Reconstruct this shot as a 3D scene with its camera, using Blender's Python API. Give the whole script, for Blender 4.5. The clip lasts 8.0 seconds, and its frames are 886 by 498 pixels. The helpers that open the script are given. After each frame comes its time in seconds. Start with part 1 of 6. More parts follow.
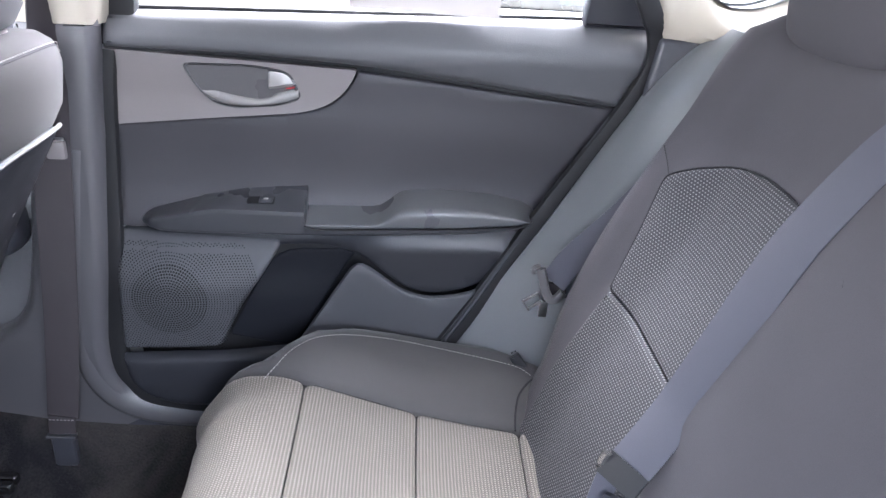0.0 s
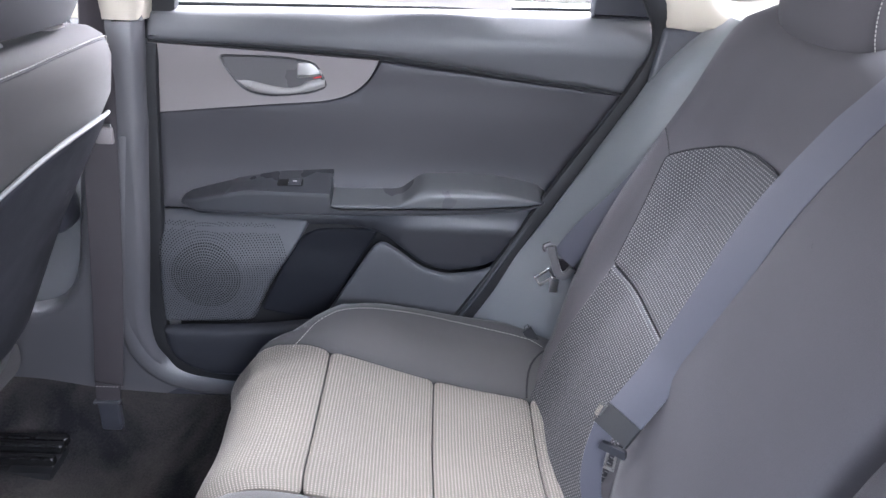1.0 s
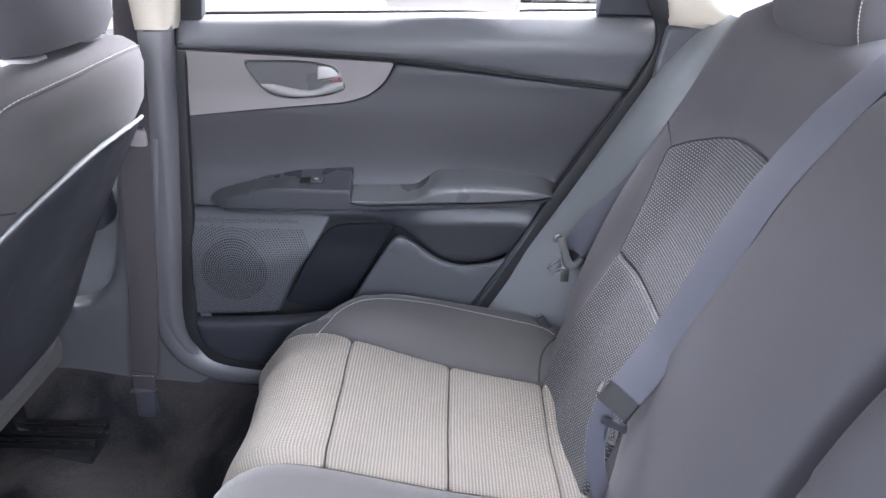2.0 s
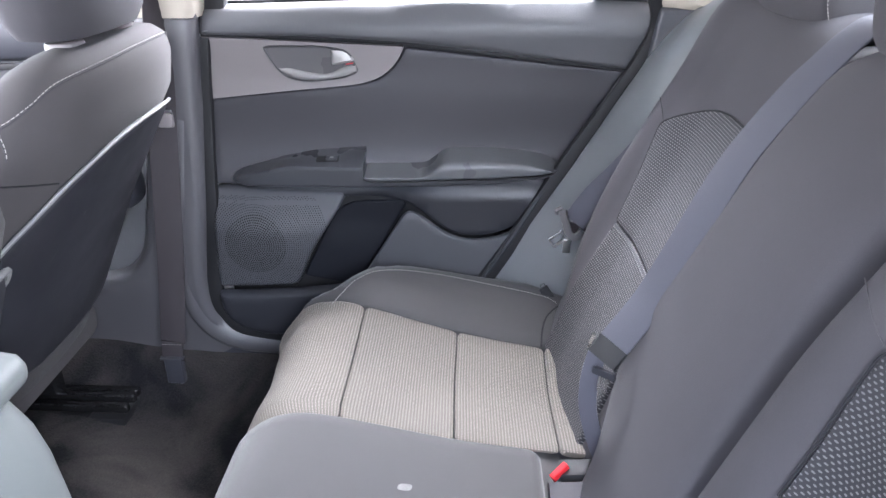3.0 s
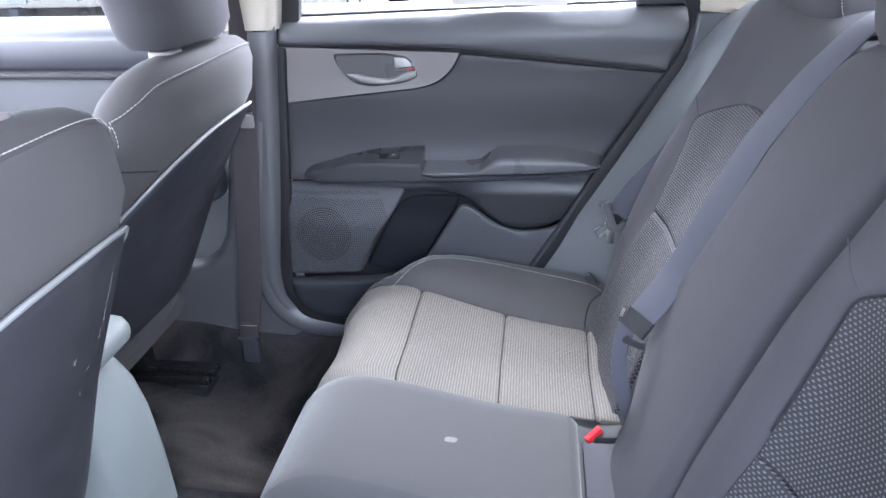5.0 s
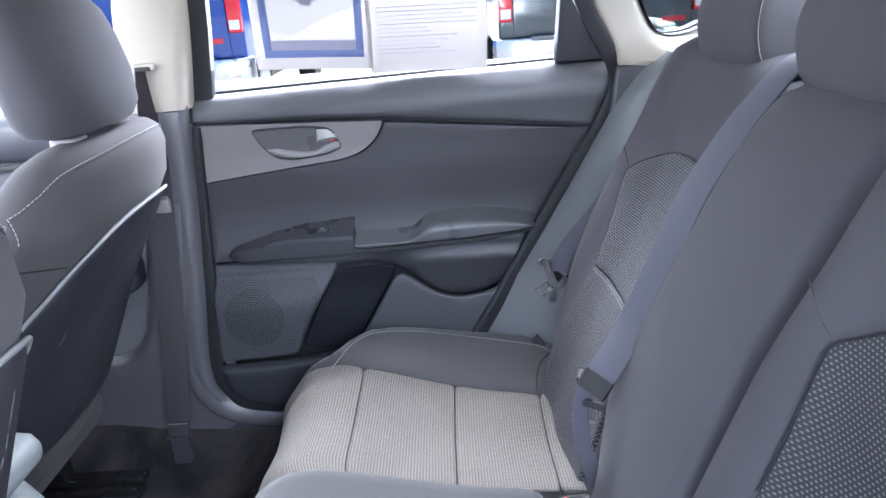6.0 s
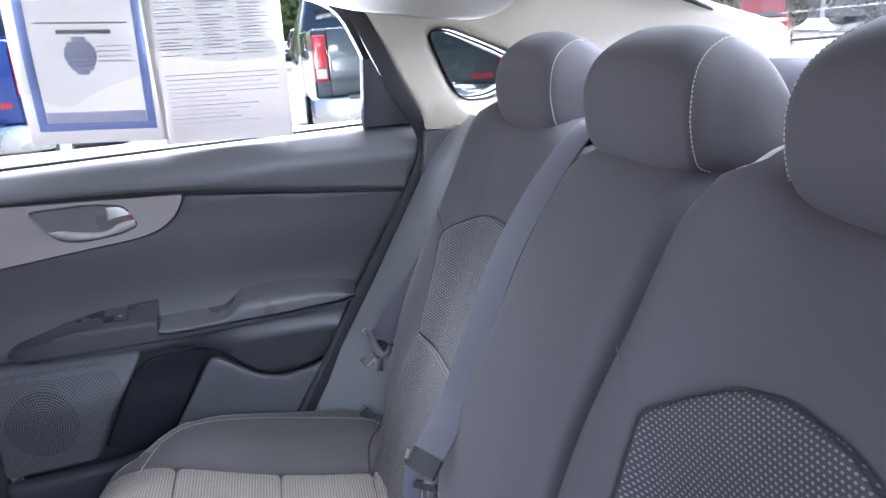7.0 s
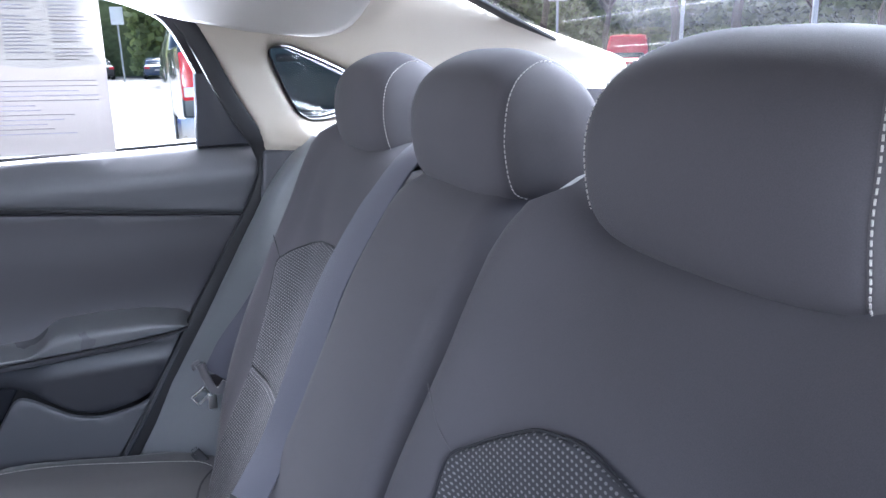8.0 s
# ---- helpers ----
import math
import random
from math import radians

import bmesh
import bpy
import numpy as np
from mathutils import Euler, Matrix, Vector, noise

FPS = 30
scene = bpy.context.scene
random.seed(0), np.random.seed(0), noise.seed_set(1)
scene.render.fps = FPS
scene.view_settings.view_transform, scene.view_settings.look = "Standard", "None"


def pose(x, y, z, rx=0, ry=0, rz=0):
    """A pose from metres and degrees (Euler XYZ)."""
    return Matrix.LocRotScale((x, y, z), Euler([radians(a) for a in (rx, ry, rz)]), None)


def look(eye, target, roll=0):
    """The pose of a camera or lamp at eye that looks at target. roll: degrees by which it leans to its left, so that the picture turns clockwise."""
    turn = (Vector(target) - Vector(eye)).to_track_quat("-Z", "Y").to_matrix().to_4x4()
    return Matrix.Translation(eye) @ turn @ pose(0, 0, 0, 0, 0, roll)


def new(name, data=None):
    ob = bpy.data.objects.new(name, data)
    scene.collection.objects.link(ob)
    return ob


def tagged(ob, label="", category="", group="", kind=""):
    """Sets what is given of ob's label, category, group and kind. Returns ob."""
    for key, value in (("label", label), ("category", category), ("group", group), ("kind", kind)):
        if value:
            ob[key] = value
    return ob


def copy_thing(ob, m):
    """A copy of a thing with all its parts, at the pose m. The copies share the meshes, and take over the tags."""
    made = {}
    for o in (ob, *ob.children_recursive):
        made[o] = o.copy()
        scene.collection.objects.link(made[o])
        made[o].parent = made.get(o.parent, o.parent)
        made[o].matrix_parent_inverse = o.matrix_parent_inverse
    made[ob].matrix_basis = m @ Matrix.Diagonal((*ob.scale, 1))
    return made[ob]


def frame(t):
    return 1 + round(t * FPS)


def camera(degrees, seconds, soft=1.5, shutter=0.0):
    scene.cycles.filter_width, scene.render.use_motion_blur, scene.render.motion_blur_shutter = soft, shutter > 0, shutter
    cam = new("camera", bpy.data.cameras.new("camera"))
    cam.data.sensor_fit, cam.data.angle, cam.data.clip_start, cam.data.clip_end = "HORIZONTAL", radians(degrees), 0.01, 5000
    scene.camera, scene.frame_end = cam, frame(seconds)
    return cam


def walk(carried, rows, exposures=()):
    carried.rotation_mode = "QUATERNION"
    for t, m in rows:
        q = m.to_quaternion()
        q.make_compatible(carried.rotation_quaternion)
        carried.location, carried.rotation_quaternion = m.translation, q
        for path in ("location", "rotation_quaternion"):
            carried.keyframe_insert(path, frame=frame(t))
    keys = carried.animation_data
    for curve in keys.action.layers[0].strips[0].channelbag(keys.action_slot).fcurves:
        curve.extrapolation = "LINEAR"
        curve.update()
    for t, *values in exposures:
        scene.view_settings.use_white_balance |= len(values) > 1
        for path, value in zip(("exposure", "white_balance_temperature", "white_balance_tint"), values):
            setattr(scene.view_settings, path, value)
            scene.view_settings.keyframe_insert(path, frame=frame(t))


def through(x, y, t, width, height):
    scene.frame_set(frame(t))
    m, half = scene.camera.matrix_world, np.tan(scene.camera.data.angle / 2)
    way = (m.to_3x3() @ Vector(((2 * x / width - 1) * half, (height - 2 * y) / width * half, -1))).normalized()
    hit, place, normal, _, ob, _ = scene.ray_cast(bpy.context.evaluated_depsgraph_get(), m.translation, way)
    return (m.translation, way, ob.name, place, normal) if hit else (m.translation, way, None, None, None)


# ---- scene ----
cam = camera(62.6, 8.0)
PATH = [
    (0, (-0.227, -0.449, 1.226), (-0.089, 1.361, 0.386), 4.0),
    (0.5, (-0.218, -0.486, 1.226), (-0.109, 1.322, 0.379), 3.8),
    (1, (-0.214, -0.531, 1.232), (-0.149, 1.277, 0.38), 3.1),
    (1.5, (-0.2, -0.557, 1.238), (-0.179, 1.253, 0.386), 2.2),
    (2.8, (-0.182, -0.656, 1.249), (-0.226, 1.15, 0.39), 0.4),
    (3, (-0.173, -0.674, 1.243), (-0.233, 1.127, 0.374), 0.4),
    (3.5, (-0.175, -0.718, 1.226), (-0.267, 1.071, 0.337), 0.7),
    (4, (-0.162, -0.742, 1.232), (-0.296, 1.048, 0.349), 0.4),
    (5.3, (-0.134, -0.799, 1.247), (-0.39, 1.018, 0.451), -1.7),
    (5.5, (-0.142, -0.783, 1.24), (-0.368, 1.051, 0.475), -2.3),
    (6, (-0.158, -0.742, 1.236), (-0.204, 1.139, 0.559), -4.1),
    (6.5, (-0.145, -0.706, 1.238), (0.045, 1.187, 0.62), -4.7),
    (7, (-0.124, -0.692, 1.247), (0.292, 1.18, 0.678), -4.0),
    (7.5, (-0.085, -0.677, 1.241), (0.508, 1.155, 0.702), -2.7),
    (8, (-0.047, -0.664, 1.233), (0.684, 1.124, 0.717), -1.2),
]
walk(cam, [(t, look(eye, target, roll)) for t, eye, target, roll in PATH], exposures=[(0, 3.54, 5850, 14), (4, 3.54, 5900, 14), (5.5, 3.36, 5450, 12), (6.5, 3.2, 5600, 14), (8, 3.08, 5500, 14)])


# ---------------------------------------------------------------- world and light
world = bpy.data.worlds.new("sky")
scene.world = world
world.use_nodes = True
wn = world.node_tree.nodes
sky = wn.new("ShaderNodeTexSky")
sky.sky_type, sky.sun_disc = "NISHITA", False
SUN_EL, SUN_AZ = radians(56), radians(18)
sky.sun_elevation, sky.sun_rotation = SUN_EL, SUN_AZ
sky.air_density, sky.dust_density, sky.ozone_density = 1.0, 5.0, 1.0
wn["Background"].inputs["Strength"].default_value = 0.06
world.node_tree.links.new(sky.outputs[0], wn["Background"].inputs["Color"])
sun = new("sun", bpy.data.lights.new("sun", "SUN"))
sun.data.energy, sun.data.angle, sun.data.color = 3.8, radians(50), (1.0, 0.96, 0.9)
to_sun = Vector((math.sin(SUN_AZ) * math.cos(SUN_EL), math.cos(SUN_AZ) * math.cos(SUN_EL), math.sin(SUN_EL)))
sun.matrix_world = look(to_sun * 30, (0, 0, 0))


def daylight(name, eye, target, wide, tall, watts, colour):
    """An area lamp added at or outside an opening of the car, to boost the daylight that enters there."""
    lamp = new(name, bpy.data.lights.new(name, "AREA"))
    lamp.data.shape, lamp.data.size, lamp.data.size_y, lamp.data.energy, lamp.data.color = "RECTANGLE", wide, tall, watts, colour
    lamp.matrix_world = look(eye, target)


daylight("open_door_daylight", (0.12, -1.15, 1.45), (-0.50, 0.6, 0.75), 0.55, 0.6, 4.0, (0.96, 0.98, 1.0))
# added fill from below, imitating bounce off the ground by the open door
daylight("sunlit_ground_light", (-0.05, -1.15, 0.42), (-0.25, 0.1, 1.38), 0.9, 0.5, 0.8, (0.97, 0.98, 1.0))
daylight("rear_window_daylight", (0.95, 0.0, 1.80), (0.20, 0.0, 1.0), 1.0, 0.5, 6.5, (0.96, 0.98, 1.0))
daylight("far_window_daylight", (0.10, 1.12, 1.76), (-0.28, 0.1, 0.6), 0.9, 0.45, 17.5, (0.98, 0.98, 1.0))
# added fill hidden below the far sill, imitating ground bounce onto the headliner
daylight("far_ground_light", (-0.30, 1.30, 0.72), (-0.25, -0.1, 1.40), 1.1, 0.4, 32.0, (0.98, 0.98, 1.0))
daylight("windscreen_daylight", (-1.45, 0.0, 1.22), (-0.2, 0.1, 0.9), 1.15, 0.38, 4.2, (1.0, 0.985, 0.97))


# ---------------------------------------------------------------- materials
def shader(name):
    m = bpy.data.materials.new(name)
    m.use_nodes = True
    t = m.node_tree
    return m, t, t.nodes["Principled BSDF"]


def material(name, colour, rough=0.5, metal=0.0, grain=400.0, bump=0.15, vary=0.15, blotch=6.0, sheen=0.0, coat=0.0, spec=0.5):
    """A surface with a fine grain in relief and a slow unevenness in colour and gloss."""
    m, t, p = shader(name)
    tc = t.nodes.new("ShaderNodeTexCoord")
    fine, slow = t.nodes.new("ShaderNodeTexNoise"), t.nodes.new("ShaderNodeTexNoise")
    fine.inputs["Scale"].default_value, slow.inputs["Scale"].default_value = grain, blotch
    fine.inputs["Detail"].default_value, slow.inputs["Detail"].default_value = 3, 4
    for n in (fine, slow):
        t.links.new(tc.outputs["Object"], n.inputs["Vector"])
    mix = t.nodes.new("ShaderNodeMixRGB")
    mix.blend_type = "MULTIPLY"
    mix.inputs[0].default_value = 1.0
    mix.inputs[1].default_value = (*colour, 1)
    add = t.nodes.new("ShaderNodeMath")
    add.operation = "ADD"
    t.links.new(fine.outputs[0], add.inputs[0])
    t.links.new(slow.outputs[0], add.inputs[1])
    ramp = t.nodes.new("ShaderNodeMapRange")
    ramp.inputs[1].default_value, ramp.inputs[2].default_value = 0.6, 1.4
    ramp.inputs[3].default_value, ramp.inputs[4].default_value = 1 - vary, 1 + vary
    t.links.new(add.outputs[0], ramp.inputs[0])
    t.links.new(ramp.outputs[0], mix.inputs[2])
    t.links.new(mix.outputs[0], p.inputs["Base Color"])
    gloss = t.nodes.new("ShaderNodeMapRange")
    gloss.inputs[1].default_value, gloss.inputs[2].default_value = 0.3, 0.7
    gloss.inputs[3].default_value, gloss.inputs[4].default_value = max(rough - 0.08, 0.02), min(rough + 0.08, 1)
    t.links.new(slow.outputs[0], gloss.inputs[0])
    t.links.new(gloss.outputs[0], p.inputs["Roughness"])
    b = t.nodes.new("ShaderNodeBump")
    b.inputs["Strength"].default_value, b.inputs["Distance"].default_value = bump, 0.001
    t.links.new(fine.outputs[0], b.inputs["Height"])
    t.links.new(b.outputs[0], p.inputs["Normal"])
    p.inputs["Metallic"].default_value = metal
    p.inputs["Sheen Weight"].default_value = sheen
    p.inputs["Sheen Roughness"].default_value = 0.4
    p.inputs["Coat Weight"].default_value = coat
    p.inputs["Specular IOR Level"].default_value = spec
    return m


def dotted_cloth(name, ground, thread, pitch, stagger=0.5, sheen=0.05, rough=0.85):
    """Woven cloth with rows of small pale knots, by the cloth's own length and width."""
    m, t, p = shader(name)
    uv = t.nodes.new("ShaderNodeUVMap")
    uv.uv_map = "cloth"
    sep = t.nodes.new("ShaderNodeSeparateXYZ")
    t.links.new(uv.outputs[0], sep.inputs[0])

    def math_node(op, a, b=None):
        n = t.nodes.new("ShaderNodeMath")
        n.operation = op
        for k, v in enumerate((a, b)):
            if v is None:
                continue
            if isinstance(v, (int, float)):
                n.inputs[k].default_value = v
            else:
                t.links.new(v, n.inputs[k])
        return n.outputs[0]

    u, v = math_node("DIVIDE", sep.outputs[0], pitch), math_node("DIVIDE", sep.outputs[1], pitch * 0.8)
    row = math_node("FLOOR", v)
    shift = math_node("MULTIPLY", math_node("MODULO", row, 2.0), stagger)
    fu = math_node("SUBTRACT", math_node("FRACT", math_node("ADD", u, shift)), 0.5)
    fv = math_node("SUBTRACT", math_node("FRACT", v), 0.5)
    d = math_node("SQRT", math_node("ADD", math_node("MULTIPLY", math_node("MULTIPLY", fu, fu), 1.0), math_node("MULTIPLY", math_node("MULTIPLY", fv, fv), 1.5)))
    knot = t.nodes.new("ShaderNodeMapRange")
    knot.interpolation_type = "SMOOTHSTEP"
    knot.inputs[1].default_value, knot.inputs[2].default_value = 0.34, 0.2
    t.links.new(d, knot.inputs[0])
    noise_t = t.nodes.new("ShaderNodeTexNoise")
    noise_t.inputs["Scale"].default_value = 900
    slow = t.nodes.new("ShaderNodeTexNoise")
    slow.inputs["Scale"].default_value = 9
    tc = t.nodes.new("ShaderNodeTexCoord")
    t.links.new(tc.outputs["Object"], noise_t.inputs["Vector"])
    t.links.new(tc.outputs["Object"], slow.inputs["Vector"])
    weave = t.nodes.new("ShaderNodeMixRGB")
    weave.inputs[1].default_value, weave.inputs[2].default_value = (*[c * 0.8 for c in ground], 1), (*[c * 1.25 for c in ground], 1)
    t.links.new(slow.outputs[0], weave.inputs[0])
    mix = t.nodes.new("ShaderNodeMixRGB")
    mix.inputs[2].default_value = (*thread, 1)
    t.links.new(weave.outputs[0], mix.inputs[1])
    t.links.new(math_node("MULTIPLY", knot.outputs[0], 0.85), mix.inputs[0])
    t.links.new(mix.outputs[0], p.inputs["Base Color"])
    b = t.nodes.new("ShaderNodeBump")
    b.inputs["Strength"].default_value, b.inputs["Distance"].default_value = 0.5, 0.001
    t.links.new(math_node("ADD", knot.outputs[0], math_node("MULTIPLY", noise_t.outputs[0], 0.4)), b.inputs["Height"])
    t.links.new(b.outputs[0], p.inputs["Normal"])
    p.inputs["Roughness"].default_value = rough
    p.inputs["Sheen Weight"].default_value = sheen
    return m


def carpet_pile(name, dark, worn):
    """Short carpet pile: tufted relief, trodden pale and dark in patches."""
    m, t, p = shader(name)
    tc = t.nodes.new("ShaderNodeTexCoord")
    patch, tuft = t.nodes.new("ShaderNodeTexNoise"), t.nodes.new("ShaderNodeTexNoise")
    patch.inputs["Scale"].default_value, patch.inputs["Detail"].default_value, patch.inputs["Distortion"].default_value = 4.5, 7, 0.6
    tuft.inputs["Scale"].default_value, tuft.inputs["Detail"].default_value = 260, 3
    for n in (patch, tuft):
        t.links.new(tc.outputs["Object"], n.inputs["Vector"])
    add = t.nodes.new("ShaderNodeMath")
    add.operation, add.inputs[2].default_value = "MULTIPLY_ADD", -0.07
    add.inputs[1].default_value = 0.14
    t.links.new(tuft.outputs[0], add.inputs[0])
    total = t.nodes.new("ShaderNodeMath")
    total.operation = "ADD"
    t.links.new(patch.outputs[0], total.inputs[0])
    t.links.new(add.outputs[0], total.inputs[1])
    ramp = t.nodes.new("ShaderNodeValToRGB")
    ramp.color_ramp.elements[0].position, ramp.color_ramp.elements[1].position = 0.36, 0.64
    ramp.color_ramp.elements[0].color, ramp.color_ramp.elements[1].color = (*dark, 1), (*worn, 1)
    t.links.new(total.outputs[0], ramp.inputs[0])
    t.links.new(ramp.outputs[0], p.inputs["Base Color"])
    b = t.nodes.new("ShaderNodeBump")
    b.inputs["Strength"].default_value, b.inputs["Distance"].default_value = 0.9, 0.003
    t.links.new(tuft.outputs[0], b.inputs["Height"])
    t.links.new(b.outputs[0], p.inputs["Normal"])
    p.inputs["Roughness"].default_value = 0.98
    p.inputs["Specular IOR Level"].default_value = 0.1
    return m


def pane(name, tint, gloss=0.06):
    """Clear glazing: it passes light straight through, tinted, and mirrors a little."""
    m, t, p = shader(name)
    t.nodes.remove(p)
    tr, gl, mix, fr = (t.nodes.new("ShaderNode" + n) for n in ("BsdfTransparent", "BsdfGlossy", "MixShader", "Fresnel"))
    tr.inputs[0].default_value = (*tint, 1)
    gl.inputs["Roughness"].default_value = 0.01
    fr.inputs[0].default_value = 1.3
    t.links.new(fr.outputs[0], mix.inputs[0])
    t.links.new(tr.outputs[0], mix.inputs[1])
    t.links.new(gl.outputs[0], mix.inputs[2])
    t.links.new(mix.outputs[0], t.nodes["Material Output"].inputs[0])
    return m


def leaf_shader(name, colour):
    """Thin leaves: matt, letting half of the light through, each leaf a little different."""
    m, t, p = shader(name)
    tl, mix, geo, ramp = (t.nodes.new("ShaderNode" + n) for n in ("BsdfTranslucent", "MixShader", "NewGeometry", "ValToRGB"))
    ramp.color_ramp.elements[0].color = (*[c * 0.6 for c in colour], 1)
    ramp.color_ramp.elements[1].color = (*[c * 1.5 for c in colour], 1)
    t.links.new(geo.outputs["Random Per Island"], ramp.inputs[0])
    p.inputs["Roughness"].default_value = 0.6
    for n in (p.inputs["Base Color"], tl.inputs[0]):
        t.links.new(ramp.outputs[0], n)
    mix.inputs[0].default_value = 0.5
    t.links.new(p.outputs[0], mix.inputs[1])
    t.links.new(tl.outputs[0], mix.inputs[2])
    t.links.new(mix.outputs[0], t.nodes["Material Output"].inputs[0])
    return m


def sheet_paper(name, colour, through=0.5):
    """Thin paper that lets light through."""
    m, t, p = shader(name)
    tl, mix = t.nodes.new("ShaderNodeBsdfTranslucent"), t.nodes.new("ShaderNodeMixShader")
    p.inputs["Base Color"].default_value = (*colour, 1)
    p.inputs["Roughness"].default_value = 0.6
    tl.inputs[0].default_value = (*colour, 1)
    mix.inputs[0].default_value = through
    t.links.new(p.outputs[0], mix.inputs[1])
    t.links.new(tl.outputs[0], mix.inputs[2])
    t.links.new(mix.outputs[0], t.nodes["Material Output"].inputs[0])
    return m


CLOTH = material("charcoal_seat_cloth", (0.074, 0.070, 0.077), 0.8, grain=1400, bump=0.25, vary=0.16, blotch=7, sheen=0.06, spec=0.2)
CLOTH_SIDE = material("grey_seat_cloth", (0.078, 0.072, 0.074), 0.8, grain=1400, bump=0.25, vary=0.14, blotch=7, sheen=0.06, spec=0.25)
MESH_CLOTH = dotted_cloth("dotted_mesh_cloth", (0.034, 0.033, 0.037), (0.185, 0.179, 0.183), 0.0052, sheen=0.0)
CUSHION_CLOTH = dotted_cloth("dotted_cushion_cloth", (0.112, 0.099, 0.086), (0.315, 0.284, 0.245), 0.0046, 0.0, 0.1)
BACK_VINYL = material("dark_back_vinyl", (0.034, 0.034, 0.041), 0.42, grain=500, bump=0.15, vary=0.2, blotch=10)
TRIM_DARK = material("charcoal_trim_plastic", (0.044, 0.045, 0.055), 0.38, grain=900, bump=0.2, vary=0.1, blotch=5)
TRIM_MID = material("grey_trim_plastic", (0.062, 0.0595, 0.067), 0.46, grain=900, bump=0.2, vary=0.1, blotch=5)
TRIM_SATIN = material("satin_black_plastic", (0.025, 0.026, 0.032), 0.42, grain=700, bump=0.12, vary=0.1, blotch=5)
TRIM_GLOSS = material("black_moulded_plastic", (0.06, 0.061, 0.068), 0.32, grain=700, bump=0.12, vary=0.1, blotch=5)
POCKET_SHADE = material("pocket_shade_plastic", (0.011, 0.012, 0.017), 0.7, grain=700, bump=0.1, vary=0.1, spec=0.25)
PULL = material("satin_grey_handle_plastic", (0.34, 0.325, 0.32), 0.25, grain=500, bump=0.05, vary=0.05)
ARM_SKIN = material("black_soft_armrest_skin", (0.125, 0.127, 0.134), 0.34, grain=500, bump=0.2, vary=0.1, blotch=8)
PILLAR = material("dark_pillar_plastic", (0.092, 0.089, 0.096), 0.40, grain=900, bump=0.08, vary=0.06, blotch=3, spec=0.8)
SCUFF = material("pale_scuff_grey", (0.19, 0.183, 0.18), 0.8, grain=500, bump=0.2, vary=0.3, blotch=60)
PAD = material("soft_charcoal_pad_skin", (0.103, 0.104, 0.112), 0.46, grain=700, bump=0.2, vary=0.1, blotch=4)
CLOTH_PALE = material("pale_grey_headrest_cloth", (0.094, 0.089, 0.094), 0.8, grain=1400, bump=0.25, vary=0.14, blotch=9, sheen=0.12, spec=0.25)
CLOTH_SEAT = material("worn_charcoal_seat_cloth", (0.070, 0.067, 0.068), 0.8, grain=1400, bump=0.25, vary=0.16, blotch=6, sheen=0.3, spec=0.25)
BOLSTER = material("smooth_grey_bolster_vinyl", (0.14, 0.147, 0.155), 0.32, grain=600, bump=0.1, vary=0.06, blotch=2)
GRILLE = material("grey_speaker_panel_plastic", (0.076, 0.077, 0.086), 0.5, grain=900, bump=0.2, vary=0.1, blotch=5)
INSERT = material("warm_grey_satin_insert", (0.25, 0.225, 0.227), 0.45, metal=0.0, grain=700, bump=0.08, vary=0.05, blotch=3)
BLACK = material("black_rubber_seal", (0.012, 0.012, 0.014), 0.6, grain=600, bump=0.2, vary=0.2)
BEIGE = material("beige_pillar_plastic", (0.42, 0.38, 0.315), 0.6, grain=900, bump=0.15, vary=0.04, blotch=4)
LINER = material("pale_grey_headliner_felt", (0.385, 0.37, 0.34), 0.95, grain=1200, bump=0.3, vary=0.06, blotch=5)
CARPET = carpet_pile("dark_grey_carpet", (0.012, 0.012, 0.015), (0.088, 0.079, 0.074))
CHROME = material("satin_chrome", (0.75, 0.74, 0.72), 0.18, metal=1.0, grain=300, bump=0.02, vary=0.03)
STEEL = material("bright_steel", (0.6, 0.6, 0.6), 0.25, metal=1.0, grain=300, bump=0.03, vary=0.05)
RAIL = material("black_rail_steel", (0.03, 0.03, 0.032), 0.16, metal=0.6, grain=200, bump=0.1, vary=0.3, blotch=30)
WEB = material("slate_belt_webbing", (0.074, 0.074, 0.094), 0.7, grain=1500, bump=0.35, vary=0.1, blotch=9, sheen=0.2)
WEB_DARK = material("dark_belt_webbing", (0.036, 0.030, 0.034), 0.75, grain=1500, bump=0.35, vary=0.1, blotch=9)
THREAD = material("pale_grey_thread", (0.42, 0.40, 0.38), 0.8, grain=900, bump=0.1)
SEAM = material("charcoal_seam", (0.02, 0.02, 0.023), 0.9, grain=900, bump=0.1)
WELT = material("grey_welt_piping", (0.22, 0.22, 0.22), 0.45, grain=900, bump=0.1)
CORNER = material("black_corner_plastic", (0.028, 0.03, 0.038), 0.42, grain=700, bump=0.12, vary=0.1, blotch=5)
CUP = material("dark_taupe_handle_plastic", (0.125, 0.12, 0.123), 0.32, grain=500, bump=0.06, vary=0.08)
SATIN = material("satin_silver_lever", (0.5, 0.485, 0.475), 0.38, metal=0.4, grain=400, bump=0.04, vary=0.04)
RED = material("red_button_plastic", (0.75, 0.03, 0.04), 0.35, grain=500, bump=0.05)
HOLE = material("grille_hole_shadow_black", (0.008, 0.008, 0.009), 0.9)
CONSOLE = material("grey_green_console_plastic", (0.165, 0.178, 0.178), 0.45, grain=800, bump=0.1, vary=0.08)
GLASS = pane("clear_side_glass", (0.93, 0.95, 0.94))
TINT = pane("tinted_quarter_glass", (0.62, 0.65, 0.65))
PAPER = sheet_paper("white_printer_paper", (0.45, 0.420, 0.405), 0.03)
